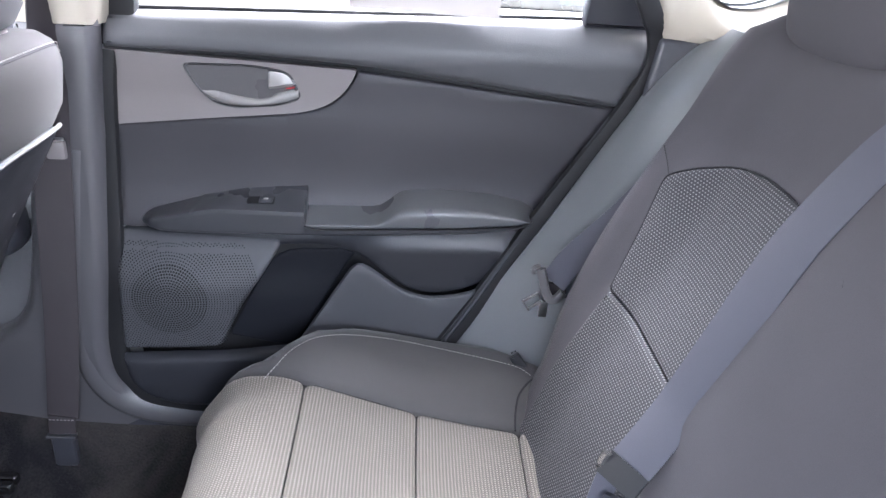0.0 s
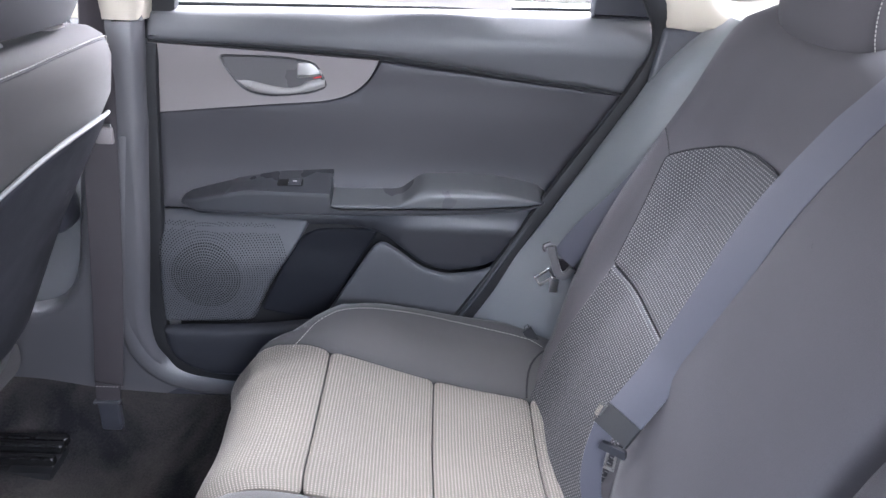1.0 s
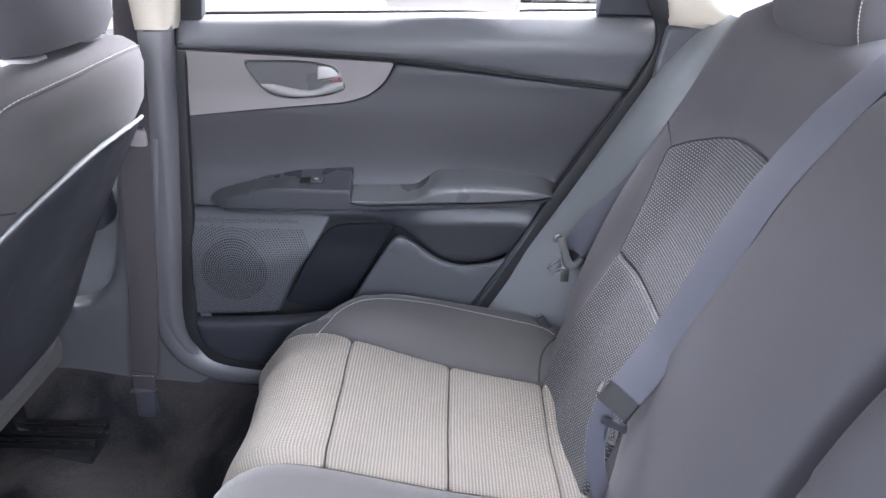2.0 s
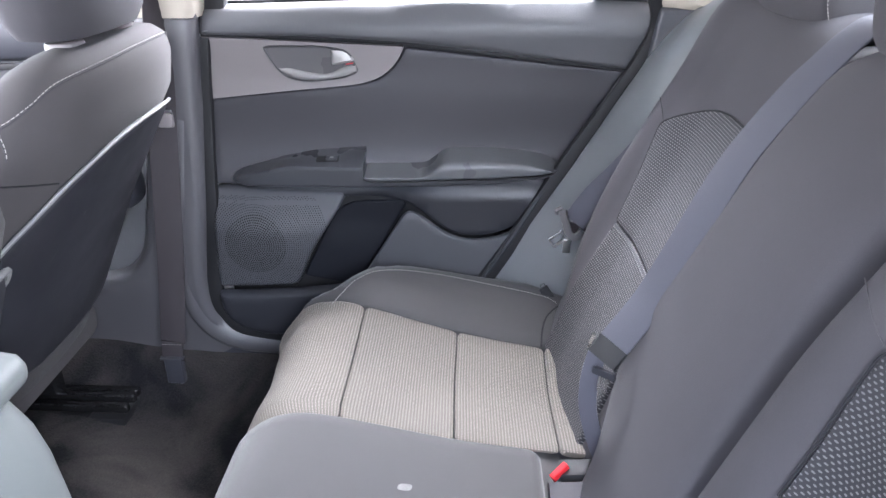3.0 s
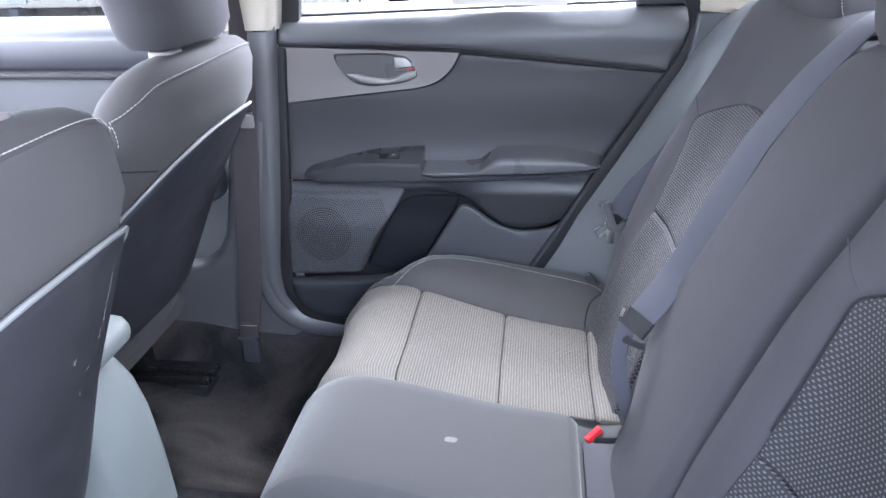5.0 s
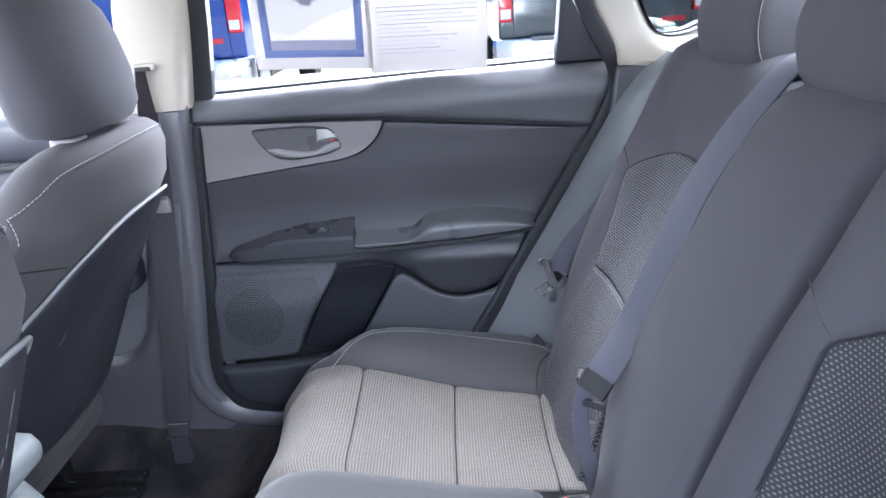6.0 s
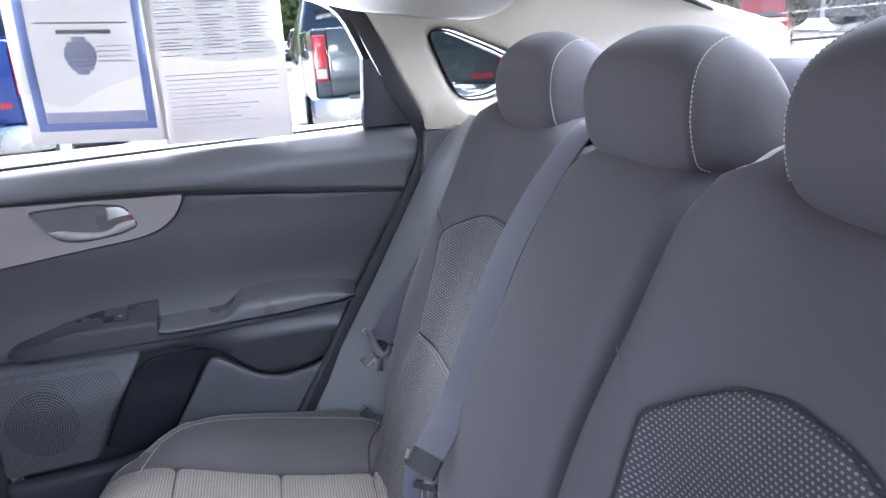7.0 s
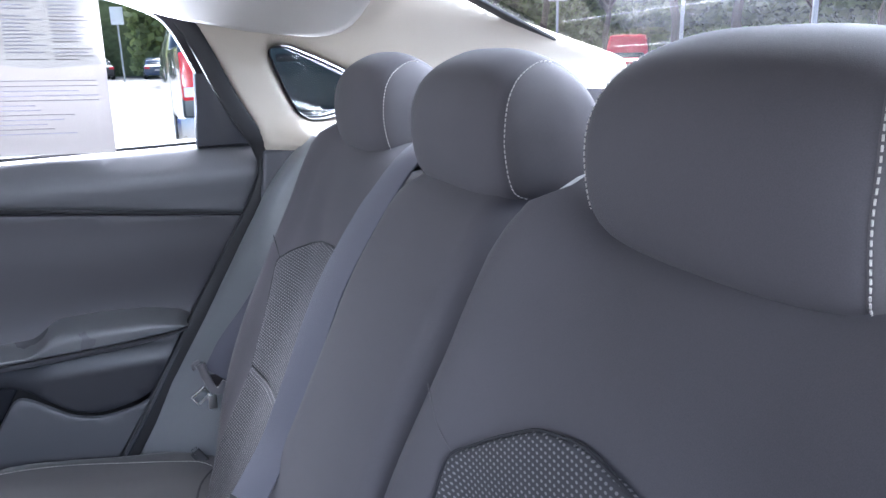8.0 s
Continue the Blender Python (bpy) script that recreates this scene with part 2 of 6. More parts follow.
INK = sheet_paper("grey_print_ink", (0.26, 0.25, 0.26), 0.03)
INK_BLUE = sheet_paper("blue_border_print", (0.2, 0.25, 0.5), 0.03)
INK_PALE = sheet_paper("pale_blue_seal_print", (0.40, 0.40, 0.52), 0.03)


# ---------------------------------------------------------------- building helpers
def thing(name, base, label, category, group="", kind=""):
    ob = new(name)
    ob.location = base
    ob.empty_display_size = 0.05
    return tagged(ob, label, category, group, kind)


def part(name, bm, mat, parent=None, label="", smooth=35, kind=""):
    """Links a bmesh in world coordinates as one mesh under a thing or a part."""
    me = bpy.data.meshes.new(name)
    bm.normal_update()
    bm.to_mesh(me)
    bm.free()
    me.materials.append(mat)
    if smooth:
        me.shade_smooth()
        me.set_sharp_from_angle(angle=radians(smooth))
    ob = new(name, me)
    if parent is not None:
        ob.parent = parent
        if parent.data is None:
            ob.matrix_parent_inverse = Matrix.Translation(-parent.location)
    return tagged(ob, label, kind=kind)


def lerp_table(table, v):
    xs, ys = zip(*table)
    return float(np.interp(v, xs, ys))


def eased_table(table, v, reach=0.010):
    """A table's value with its corners eased."""
    return sum(lerp_table(table, v + reach * k) for k in (-1, -0.5, 0, 0.5, 1)) / 5


def smoothstep(a, b, v):
    k = min(max((v - a) / (b - a), 0.0), 1.0)
    return k * k * (3 - 2 * k)


def spline(pts, n=8, closed=False):
    """A smooth line through the points."""
    pts = [Vector(p) for p in pts]
    out, m = [], len(pts)
    for i in range(m if closed else m - 1):
        p0 = pts[(i - 1) % m] if closed or i > 0 else pts[i]
        p1, p2 = pts[i], pts[(i + 1) % m]
        p3 = pts[(i + 2) % m] if closed or i + 2 < m else p2
        for k in range(n):
            u = k / n
            out.append(0.5 * (2 * p1 + (p2 - p0) * u + (2 * p0 - 5 * p1 + 4 * p2 - p3) * u * u + (3 * p1 - p0 - 3 * p2 + p3) * u**3))
    if not closed:
        out.append(pts[-1])
    return out


def rounded(pts, r=0.02, n=5):
    """An outline with its corners rounded; a third number sets a corner's own radius."""
    out, m = [], len(pts)
    for i, p in enumerate(pts):
        rr = p[2] if len(p) > 2 else r
        a, b, c = Vector(pts[i - 1][:2]), Vector(p[:2]), Vector(pts[(i + 1) % m][:2])
        la, lc = (a - b).length, (c - b).length
        k = min(rr, la * 0.48, lc * 0.48)
        s, e = b + (a - b) / la * k, b + (c - b) / lc * k
        for j in range(n + 1):
            u = j / n
            out.append((1 - u) ** 2 * s + 2 * u * (1 - u) * b + u * u * e)
    return out


def edge_distance(pts, loops):
    """Each point's distance from the outlines."""
    best = np.full(len(pts), 1e9)
    for loop in loops:
        a = np.array([tuple(p)[:2] for p in loop])
        b = np.roll(a, -1, axis=0)
        for s, e in zip(a, b):
            w = e - s
            k = np.clip(((pts - s) @ w) / max(w @ w, 1e-12), 0, 1)
            best = np.minimum(best, np.linalg.norm(pts - s - k[:, None] * w, axis=1))
    return best


def chain_side(loop, cut, half):
    """The run of a closed outline that lies on one side of the line x = cut, with its two crossing points."""
    n = len(loop)
    inside = [(p.x - cut) * half > 0 for p in loop]
    first = next(i for i in range(n) if inside[i] and not inside[i - 1])
    out = []

    def cross(a, b):
        k = (cut - a.x) / (b.x - a.x)
        return a.lerp(b, k)

    i = first
    out.append(cross(loop[i - 1], loop[i]))
    while inside[i % n]:
        out.append(loop[i % n].copy())
        i += 1
    out.append(cross(loop[(i - 1) % n], loop[i % n]))
    return out


def panel(name, outline, surface, mat, parent, label="", step=0.02, puff=0.003, roll=0.012, sink=0.006, holes=(), smooth=50, rings=(0.12, 0.45, 1.0), kind=""):
    """A padded or moulded panel: the outline, filled finely, laid on surface(u, v, out), standing puff proud and rolling down at its edges."""
    bm = bmesh.new()
    loops = [[Vector((p[0], p[1], 0)) for p in outline]] + [[Vector((p[0], p[1], 0)) for p in h] for h in holes]
    if holes:
        cut = sum(p.x for p in loops[1]) / len(loops[1])
        for half in (-1, 1):
            outer, inner = chain_side(loops[0], cut, half), chain_side(loops[1], cut, half)
            if (outer[0] - inner[0]).length + (outer[-1] - inner[-1]).length < (outer[0] - inner[-1]).length + (outer[-1] - inner[0]).length:
                inner = inner[::-1]
            bm.faces.new([bm.verts.new(p) for p in outer + inner])
        bmesh.ops.remove_doubles(bm, verts=bm.verts, dist=1e-6)
        rings = ()
    else:
        bm.faces.new([bm.verts.new(p) for p in loops[0]])
        bm.normal_update()
    last = 0.0
    for k in rings:
        inner = [f for f in bm.faces] if last == 0 else core
        bmesh.ops.inset_region(bm, faces=inner, thickness=roll * (k - last), use_even_offset=False, use_boundary=True)
        core = inner
        last = k
    a = np.array([tuple(v.co)[:2] for v in bm.verts])
    lo, hi = a.min(0), a.max(0)
    for axis in (0, 1):
        n = int((hi[axis] - lo[axis]) / step)
        for k in range(1, n + 1):
            co = [0, 0, 0]
            co[axis] = lo[axis] + (hi[axis] - lo[axis]) * k / (n + 1)
            no = [0, 0, 0]
            no[axis] = 1
            bmesh.ops.bisect_plane(bm, geom=bm.verts[:] + bm.edges[:] + bm.faces[:], dist=1e-6, plane_co=co, plane_no=no)
    bmesh.ops.remove_doubles(bm, verts=bm.verts, dist=1e-5)
    flat = np.array([tuple(v.co)[:2] for v in bm.verts])
    d = edge_distance(flat, loops)
    k = np.clip(d / roll, 0, 1)
    out = -sink + (sink + puff) * np.sqrt(np.clip(1 - (1 - k) ** 2, 0, 1))
    uv = bm.loops.layers.uv.new("cloth")
    for f in bm.faces:
        for lp in f.loops:
            lp[uv].uv = lp.vert.co[:2]
    for v, o in zip(bm.verts, out):
        v.co = surface(v.co.x, v.co.y, o)
    probe = Vector(surface(*flat[0], 0.01)) - Vector(surface(*flat[0], 0.0))
    bm.normal_update()
    total = Vector((0, 0, 0))
    for f in bm.faces:
        total += f.normal * f.calc_area()
    if total.dot(probe) < 0:
        bmesh.ops.reverse_faces(bm, faces=bm.faces)
    return part(name, bm, mat, parent, label, smooth, kind)


def sweep(bm, path, section, up=(0, 0, 1), caps=True, up_end=None):
    """Carries a closed section (pairs: across, up) along a path; up turns to up_end on the way, if given."""
    path = [Vector(p) for p in path]
    rings = []
    up_from, up_to = Vector(up).normalized(), Vector(up_end or up).normalized()
    for i, p in enumerate(path):
        up = up_from.lerp(up_to, i / max(len(path) - 1, 1))
        ahead = (path[min(i + 1, len(path) - 1)] - path[max(i - 1, 0)]).normalized()
        side = ahead.cross(Vector(up))
        side = side.normalized() if side.length > 1e-6 else Vector((1, 0, 0))
        top = side.cross(ahead)
        rings.append([bm.verts.new(p + side * a + top * b) for a, b in section])
    for r0, r1 in zip(rings, rings[1:]):
        for j in range(len(section)):
            bm.faces.new((r0[j - 1], r0[j], r1[j], r1[j - 1]))
    if caps:
        bm.faces.new(rings[0])
        bm.faces.new(rings[-1][::-1])
    return bm


def circle(r, n=8, flat=1.0):
    return [(r * math.cos(2 * math.pi * k / n), r * flat * math.sin(2 * math.pi * k / n)) for k in range(n)]


def tube(path, r, n=6, bm=None, up=(0, 0, 1)):
    return sweep(bm or bmesh.new(), path, circle(r, n), up)


def slab_section(w, h, r=None):
    r = r if r is not None else h * 0.4
    return [tuple(p) for p in rounded([(-w / 2, -h / 2), (w / 2, -h / 2), (w / 2, h / 2), (-w / 2, h / 2)], r, 2)]


def box(lo, hi, bevel=0.004, segments=2, bm=None):
    own = bmesh.new()
    bmesh.ops.create_cube(own, size=1.0)
    lo, hi = Vector(lo), Vector(hi)
    for v in own.verts:
        v.co = Vector([(lo[i] + hi[i]) / 2 + v.co[i] * (hi[i] - lo[i]) for i in range(3)])
    if bevel:
        bmesh.ops.bevel(own, geom=own.edges[:] + own.verts[:], offset=bevel, segments=segments, profile=0.6, affect="EDGES", clamp_overlap=True)
    if bm is None:
        return own
    me = bpy.data.meshes.new("piece")
    own.to_mesh(me)
    own.free()
    bm.from_mesh(me)
    bpy.data.meshes.remove(me)
    return bm


def loft(rings, cap=True, bm=None):
    bm = bm or bmesh.new()
    rows = [[bm.verts.new(p) for p in ring] for ring in rings]
    for r0, r1 in zip(rows, rows[1:]):
        for j in range(len(r0)):
            bm.faces.new((r0[j - 1], r0[j], r1[j], r1[j - 1]))
    if cap:
        bm.faces.new(rows[0][::-1])
        bm.faces.new(rows[-1])
    return bm


def prism(outline, place, depth, bevel=0.003):
    """An outline given thickness: place(u, v, out) from 0 to depth, with eased front edges."""
    rings = []
    for inset, out in ((0, 0), (0, depth - bevel), (bevel * 0.3, depth - bevel * 0.3), (bevel, depth)):
        c = sum((Vector(p[:2]) for p in outline), Vector((0, 0))) / len(outline)
        ring = []
        for i, p in enumerate(outline):
            a, b = Vector(outline[i - 1][:2]), Vector(outline[(i + 1) % len(outline)][:2])
            n = Vector((b - a)).orthogonal().normalized()
            q = Vector(p[:2])
            n = n if n.dot(c - q) > 0 else -n
            q = q + n * inset
            ring.append(place(q.x, q.y, out))
        rings.append(ring)
    return loft(rings)


def stitches(path, parent, r=0.0006, length=0.0045, gap=0.0020, name="stitching", label="pale contrast stitching"):
    """A row of thread stitches along a line."""
    path = [Vector(p) for p in path]
    bm = bmesh.new()
    run, nxt = 0.0, 0.0
    for a, b in zip(path, path[1:]):
        w = (b - a).length
        while nxt < run + w and w > 0:
            s = a + (b - a) * ((nxt - run) / w)
            e = s + (b - a).normalized() * length
            tube([s, (s + e) / 2 , e], r, 5, bm, up=(0.3, 0.2, 1))
            nxt += length + gap
        run += w
    return part(name, bm, THREAD, parent, label)


# ---------------------------------------------------------------- the car's shell (x: rearwards, y: to the far side, z: up)
DOOR_Y = [(0.30, 0.61), (0.46, 0.605), (0.56, 0.60), (0.66, 0.615), (0.73, 0.635), (0.80, 0.655), (0.95, 0.66), (1.02, 0.648), (1.06, 0.645), (1.09, 0.66), (1.40, 0.55)]


def door_face(x, z, out=0.0):
    return Vector((x, lerp_table(DOOR_Y, z) - out, z))


def upper_face(x, z, out=0.0):
    """The soft top of the door, rolling outwards to the glass."""
    y = 0.652 - 0.012 * math.sin(min(max((z - 1.0) / 0.09, 0), 1) * math.pi)
    y += 0.016 * smoothstep(1.035, 1.10, z - 0.028 * (x + 0.65) + 0.022)
    return Vector((x, y - out, z))


def glass_y(z):
    return 0.675 - 0.32 * (z - 1.06)


def flat_y(y0):
    return lambda x, z, out=0.0: Vector((x, y0 - out, z))


shell = thing("car_body", (0, 0, 0.2), "silver sedan body shell seen from the back seat", "car body", kind="structure")

# floor, sill and outer skin
part("floor_pan", box((-1.75, -0.70, 0.22), (0.25, 0.70, 0.27), 0.01), TRIM_DARK, shell)
SKIN = material("silver_car_paint", (0.5, 0.5, 0.51), 0.3, metal=0.5, grain=200, bump=0.01, vary=0.03, coat=0.5)
roof_bm = bmesh.new()
rows = []
for i in range(17):
    x = -1.35 + 1.75 * i / 16
    row = []
    for j in range(15):
        y = -0.60 + 1.2 * j / 14
        z = 1.475 - 0.10 * abs(y / 0.6) ** 2.6 - 0.06 * ((x + 0.5) / 0.95) ** 2
        row.append(roof_bm.verts.new((x, y, z)))
    rows.append(row)
for r0, r1 in zip(rows, rows[1:]):
    for j in range(14):
        roof_bm.faces.new((r0[j], r1[j], r1[j + 1], r0[j + 1]))
bmesh.ops.solidify(roof_bm, geom=roof_bm.faces[:], thickness=0.02)
part("roof", roof_bm, SKIN, shell, "silver painted roof")
for side in (1, -1):
    part("sill", box((-1.75, min(side * 0.66, side * 0.74), 0.20), (0.25, max(side * 0.66, side * 0.74), 0.34), 0.02), SKIN, shell)
    part("roof_rail", sweep(bmesh.new(), spline([(-1.75, side * 0.66, 1.12), (-1.2, side * 0.62, 1.36), (-0.6, side * 0.60, 1.40), (0.0, side * 0.60, 1.385), (0.3, side * 0.60, 1.33)]), slab_section(0.05, 0.05, 0.01)), SKIN, shell)
    part("quarter_panel", box((0.25, min(side * 0.60, side * 0.76), 0.3), (1.2, max(side * 0.60, side * 0.76), 1.06), 0.03), SKIN, shell)
jamb = rounded([(-0.32, 0.30), (0.32, 0.30), (0.32, 1.072), (0.12, 1.072), (-0.03, 0.76), (-0.20, 0.50)], 0.01, 2)
for side in (1, -1):
    part("door_jamb", prism(jamb, lambda x, z, o: Vector((x, side * (0.71 - o), z)), 0.036, 0.004), BLACK, shell)
    part("sill_inner", box((-1.75, min(side * 0.625, side * 0.665), 0.22), (0.25, max(side * 0.625, side * 0.665), 0.40), 0.008), TRIM_DARK, shell)
part("bulkhead", box((-1.85, -0.70, 0.25), (-1.75, 0.70, 0.95), 0.01), TRIM_DARK, shell)
part("trunk_wall", box((0.42, -0.60, 0.25), (0.47, 0.60, 1.05), 0.01), TRIM_DARK, shell)
part("boot_lid", box((0.95, -0.66, 0.9), (1.3, 0.66, 1.14), 0.04), SKIN, shell)

# carpet: a sheet with a hump over the tunnel
floor_bm = bmesh.new()
rows = []
for i in range(61):
    x = -1.7 + 1.75 * i / 60
    row = []
    for j in range(45):
        y = -0.64 + 1.28 * j / 44
        z = 0.30 + 0.09 * math.exp(-((y / 0.14) ** 4)) + 0.06 * smoothstep(0.50, 0.62, abs(y)) + 0.03 * smoothstep(-0.78, -0.95, x)
        z += 0.006 * noise.noise((x * 9, y * 9, 0.3))
        row.append(floor_bm.verts.new((x, y, z)))
    rows.append(row)
for r0, r1 in zip(rows, rows[1:]):
    for j in range(44):
        floor_bm.faces.new((r0[j], r1[j], r1[j + 1], r0[j + 1]))
tagged(part("floor", floor_bm, CARPET), "worn dark grey carpet on the car floor", "carpet", kind="structure")


def roof_face(x, y, out=0.0):
    z = 1.415 - 0.045 * abs(y / 0.5) ** 2.2 - 0.088 * smoothstep(0.42, 0.60, abs(y)) * lerp_table([(-0.2, 0.05), (-0.1, 0.25), (0.02, 0.68), (0.14, 0.92), (0.28, 1.05)], x) - 0.02 * ((x + 0.4) / 0.8) ** 2
    return Vector((x, y, z - out))


liner = panel("headliner", rounded([(-1.3, -0.60), (0.33, -0.57, 0.12), (0.33, 0.57, 0.12), (-1.3, 0.60)], 0.05, 8), roof_face, LINER, None, step=0.05, puff=0.012, roll=0.03, sink=0.03)
tagged(liner, "pale grey felt headliner under the roof", "headliner", kind="structure")
# flat liner behind the moulded edge, up to the rear window
back_liner = box((0.26, -0.46, 1.385), (0.40, 0.46, 1.405), 0.006)
tagged(part("ceiling", back_liner, LINER), "pale grey felt above the rear window", "headliner", kind="structure")


# C pillar trim with the quarter window's opening, one on each side
def c_face(side):
    def face(x, z, out=0.0):
        y = 0.607 - 0.27 * max(0.0, x - 0.22) - 0.30 * max(0.0, z - 1.22)
        y -= 0.10 * smoothstep(0.15, 0.24, x) * (1 - smoothstep(1.085, 1.15, z))
        return Vector((x, side * (y - out), z))
    return face


C_OUT = [(0.148, 1.070), (0.134, 1.115), (0.103, 1.168), (0.067, 1.247), (0.044, 1.290), (0.0, 1.335), (0.25, 1.42), (0.42, 1.345), (0.60, 1.283), (0.78, 1.222), (0.80, 1.12), (0.36, 1.105), (0.225, 1.092), (0.18, 1.076)]
C_HOLE = [(0.163, 1.250), (0.195, 1.254), (0.272, 1.220), (0.345, 1.180), (0.335, 1.160), (0.275, 1.136), (0.252, 1.131), (0.216, 1.130), (0.194, 1.17)]
for side in (1, -1):
    pillar = thing("c_pillar_trim", (0.15, side * 0.6, 1.08), "smooth beige plastic pillar trim round the quarter window", "pillar trim", "pillar trims", kind="structure")
    panel("trim_panel", rounded(C_OUT, 0.02, 3), c_face(side), BEIGE, pillar, step=0.009, puff=0.004, roll=0.014, sink=0.02, holes=[rounded(C_HOLE, 0.016, 3)])
    hole = rounded(C_HOLE, 0.016, 4)
    f = c_face(side)
    ring = bmesh.new()
    loft([[f(p.x, p.y, 0.004 - k) for p in hole] for k in (0.0, 0.015, 0.05, 0.085)], cap=False, bm=ring)
    part("window_reveal", ring, TRIM_DARK, pillar)
    seal = bmesh.new()
    path = [f(p.x, p.y, -0.03) for p in hole]
    sweep(seal, path + path[:2], circle(0.004, 6), caps=False)
    part("rubber_seal", seal, BLACK, pillar)
    quarter = bmesh.new()
    quarter.faces.new([quarter.verts.new(f(p.x, p.y, -0.07)) for p in hole])
    bmesh.ops.solidify(quarter, geom=quarter.faces[:], thickness=0.004)
    q = part("quarter_glass", quarter, TINT, pillar, "tinted quarter window glass", smooth=0)
    q.visible_shadow = False

# rear window, its black border and the shelf below it

def rear_face(u, y, out=0.0):
    """u runs up the glass from its foot."""
    d = Vector((-0.44, 0, 0.173)).normalized()
    n = Vector((0.173, 0, 0.44)).normalized()
    return Vector((0.80, y, 1.212)) + d * u + n * (-out) + Vector((0, 0, -0.015 * (y / 0.5) ** 2))


window_rear = thing("window_1", (0.80, 0, 1.2), "sloping rear window with a black border", "window", kind="structure")
g = bmesh.new()
g.faces.new([g.verts.new(rear_face(u, y)) for u, y in ((0, -0.52), (0, 0.52), (0.47, 0.45), (0.47, -0.45))])
bmesh.ops.solidify(g, geom=g.faces[:], thickness=0.004)
gp = part("pane", g, GLASS, window_rear, smooth=0)
gp.visible_shadow = False
edge = bmesh.new()
for a, b in (((0, 0.52), (0.47, 0.45)), ((0, -0.52), (0.47, -0.45)), ((0.0, -0.52), (0.0, 0.52)), ((0.47, -0.45), (0.47, 0.45))):
    sweep(edge, [rear_face(a[0] + (b[0] - a[0]) * k / 6, a[1] + (b[1] - a[1]) * k / 6, 0.006) for k in range(7)], slab_section(0.03, 0.006))
part("window_border", edge, BLACK, window_rear, "black glass border")
heater = bmesh.new()
for k in range(2):
    u = 0.10 + 0.11 * k
    tube([rear_face(u, y, -0.001) for y in (-0.40, 0.0, 0.40)], 0.00025, 4, heater)
part("heater_lines", heater, WELT, window_rear, "thin pale heater lines")

shelf = thing("parcel_shelf", (0.55, 0, 1.10), "dark grey carpeted shelf behind the rear headrests", "shelf", kind="structure")
part("shelf_board", box((0.34, -0.58, 1.075), (0.86, 0.58, 1.10), 0.006), TRIM_DARK, shelf)
part("raised_edge", sweep(bmesh.new(), [(0.68, -0.55, 1.135), (0.66, 0.0, 1.15), (0.68, 0.55, 1.135)], slab_section(0.10, 0.085, 0.03)), TRIM_DARK, shelf)


# ---------------------------------------------------------------- B pillars, belts of the front seats
B_LOW = [(-1.25, 0.34, 0.01), (-1.25, 0.54), (-0.92, 0.541, 0.03), (-0.852, 0.556, 0.04), (-0.815, 0.61, 0.04), (-0.792, 0.73), (-0.775, 0.86), (-0.764, 1.065, 0.005), (-0.648, 1.065, 0.005), (-0.660, 0.88), (-0.682, 0.66), (-0.700, 0.51, 0.06), (-0.684, 0.44, 0.05), (-0.634, 0.398, 0.05), (-0.50, 0.380), (-0.10, 0.375), (-0.10, 0.33, 0.01)]


def b_face(side, y0):
    def face(x, z, out=0.0):
        y = y0 - 0.05 * max(0, z - 1.05) + 0.02 * smoothstep(-0.67, -0.60, x) * (1 - smoothstep(0.36, 0.44, z))
        y += 0.018 * smoothstep(0.55, 0.35, z)
        return Vector((x, side * (y - out), z))
    return face


def flare(side, parent):
    """The rounded edge of the trim that runs down the door opening and turns along the sill."""
    section = [(-0.036, 0.010), (-0.033, 0.0015), (-0.026, -0.0012), (-0.016, -0.001), (-0.006, 0.0015), (0.004, 0.007), (0.013, 0.015), (0.020, 0.026), (0.025, 0.038), (0.027, 0.050), (-0.036, 0.050)]
    line = spline([(-0.682, side * 0.606, 0.872), (-0.697, side * 0.606, 0.77), (-0.712, side * 0.606, 0.66), (-0.720, side * 0.607, 0.56), (-0.718, side * 0.609, 0.50), (-0.706, side * 0.613, 0.455), (-0.680, side * 0.617, 0.421), (-0.635, side * 0.620, 0.400), (-0.56, side * 0.621, 0.393), (-0.40, side * 0.622, 0.390), (-0.12, side * 0.622, 0.388)], 8)
    part("rounded_edge", sweep(bmesh.new(), line, [(a * side, d) for a, d in section], up=(0, side, 0)), PILLAR, parent, smooth=60)


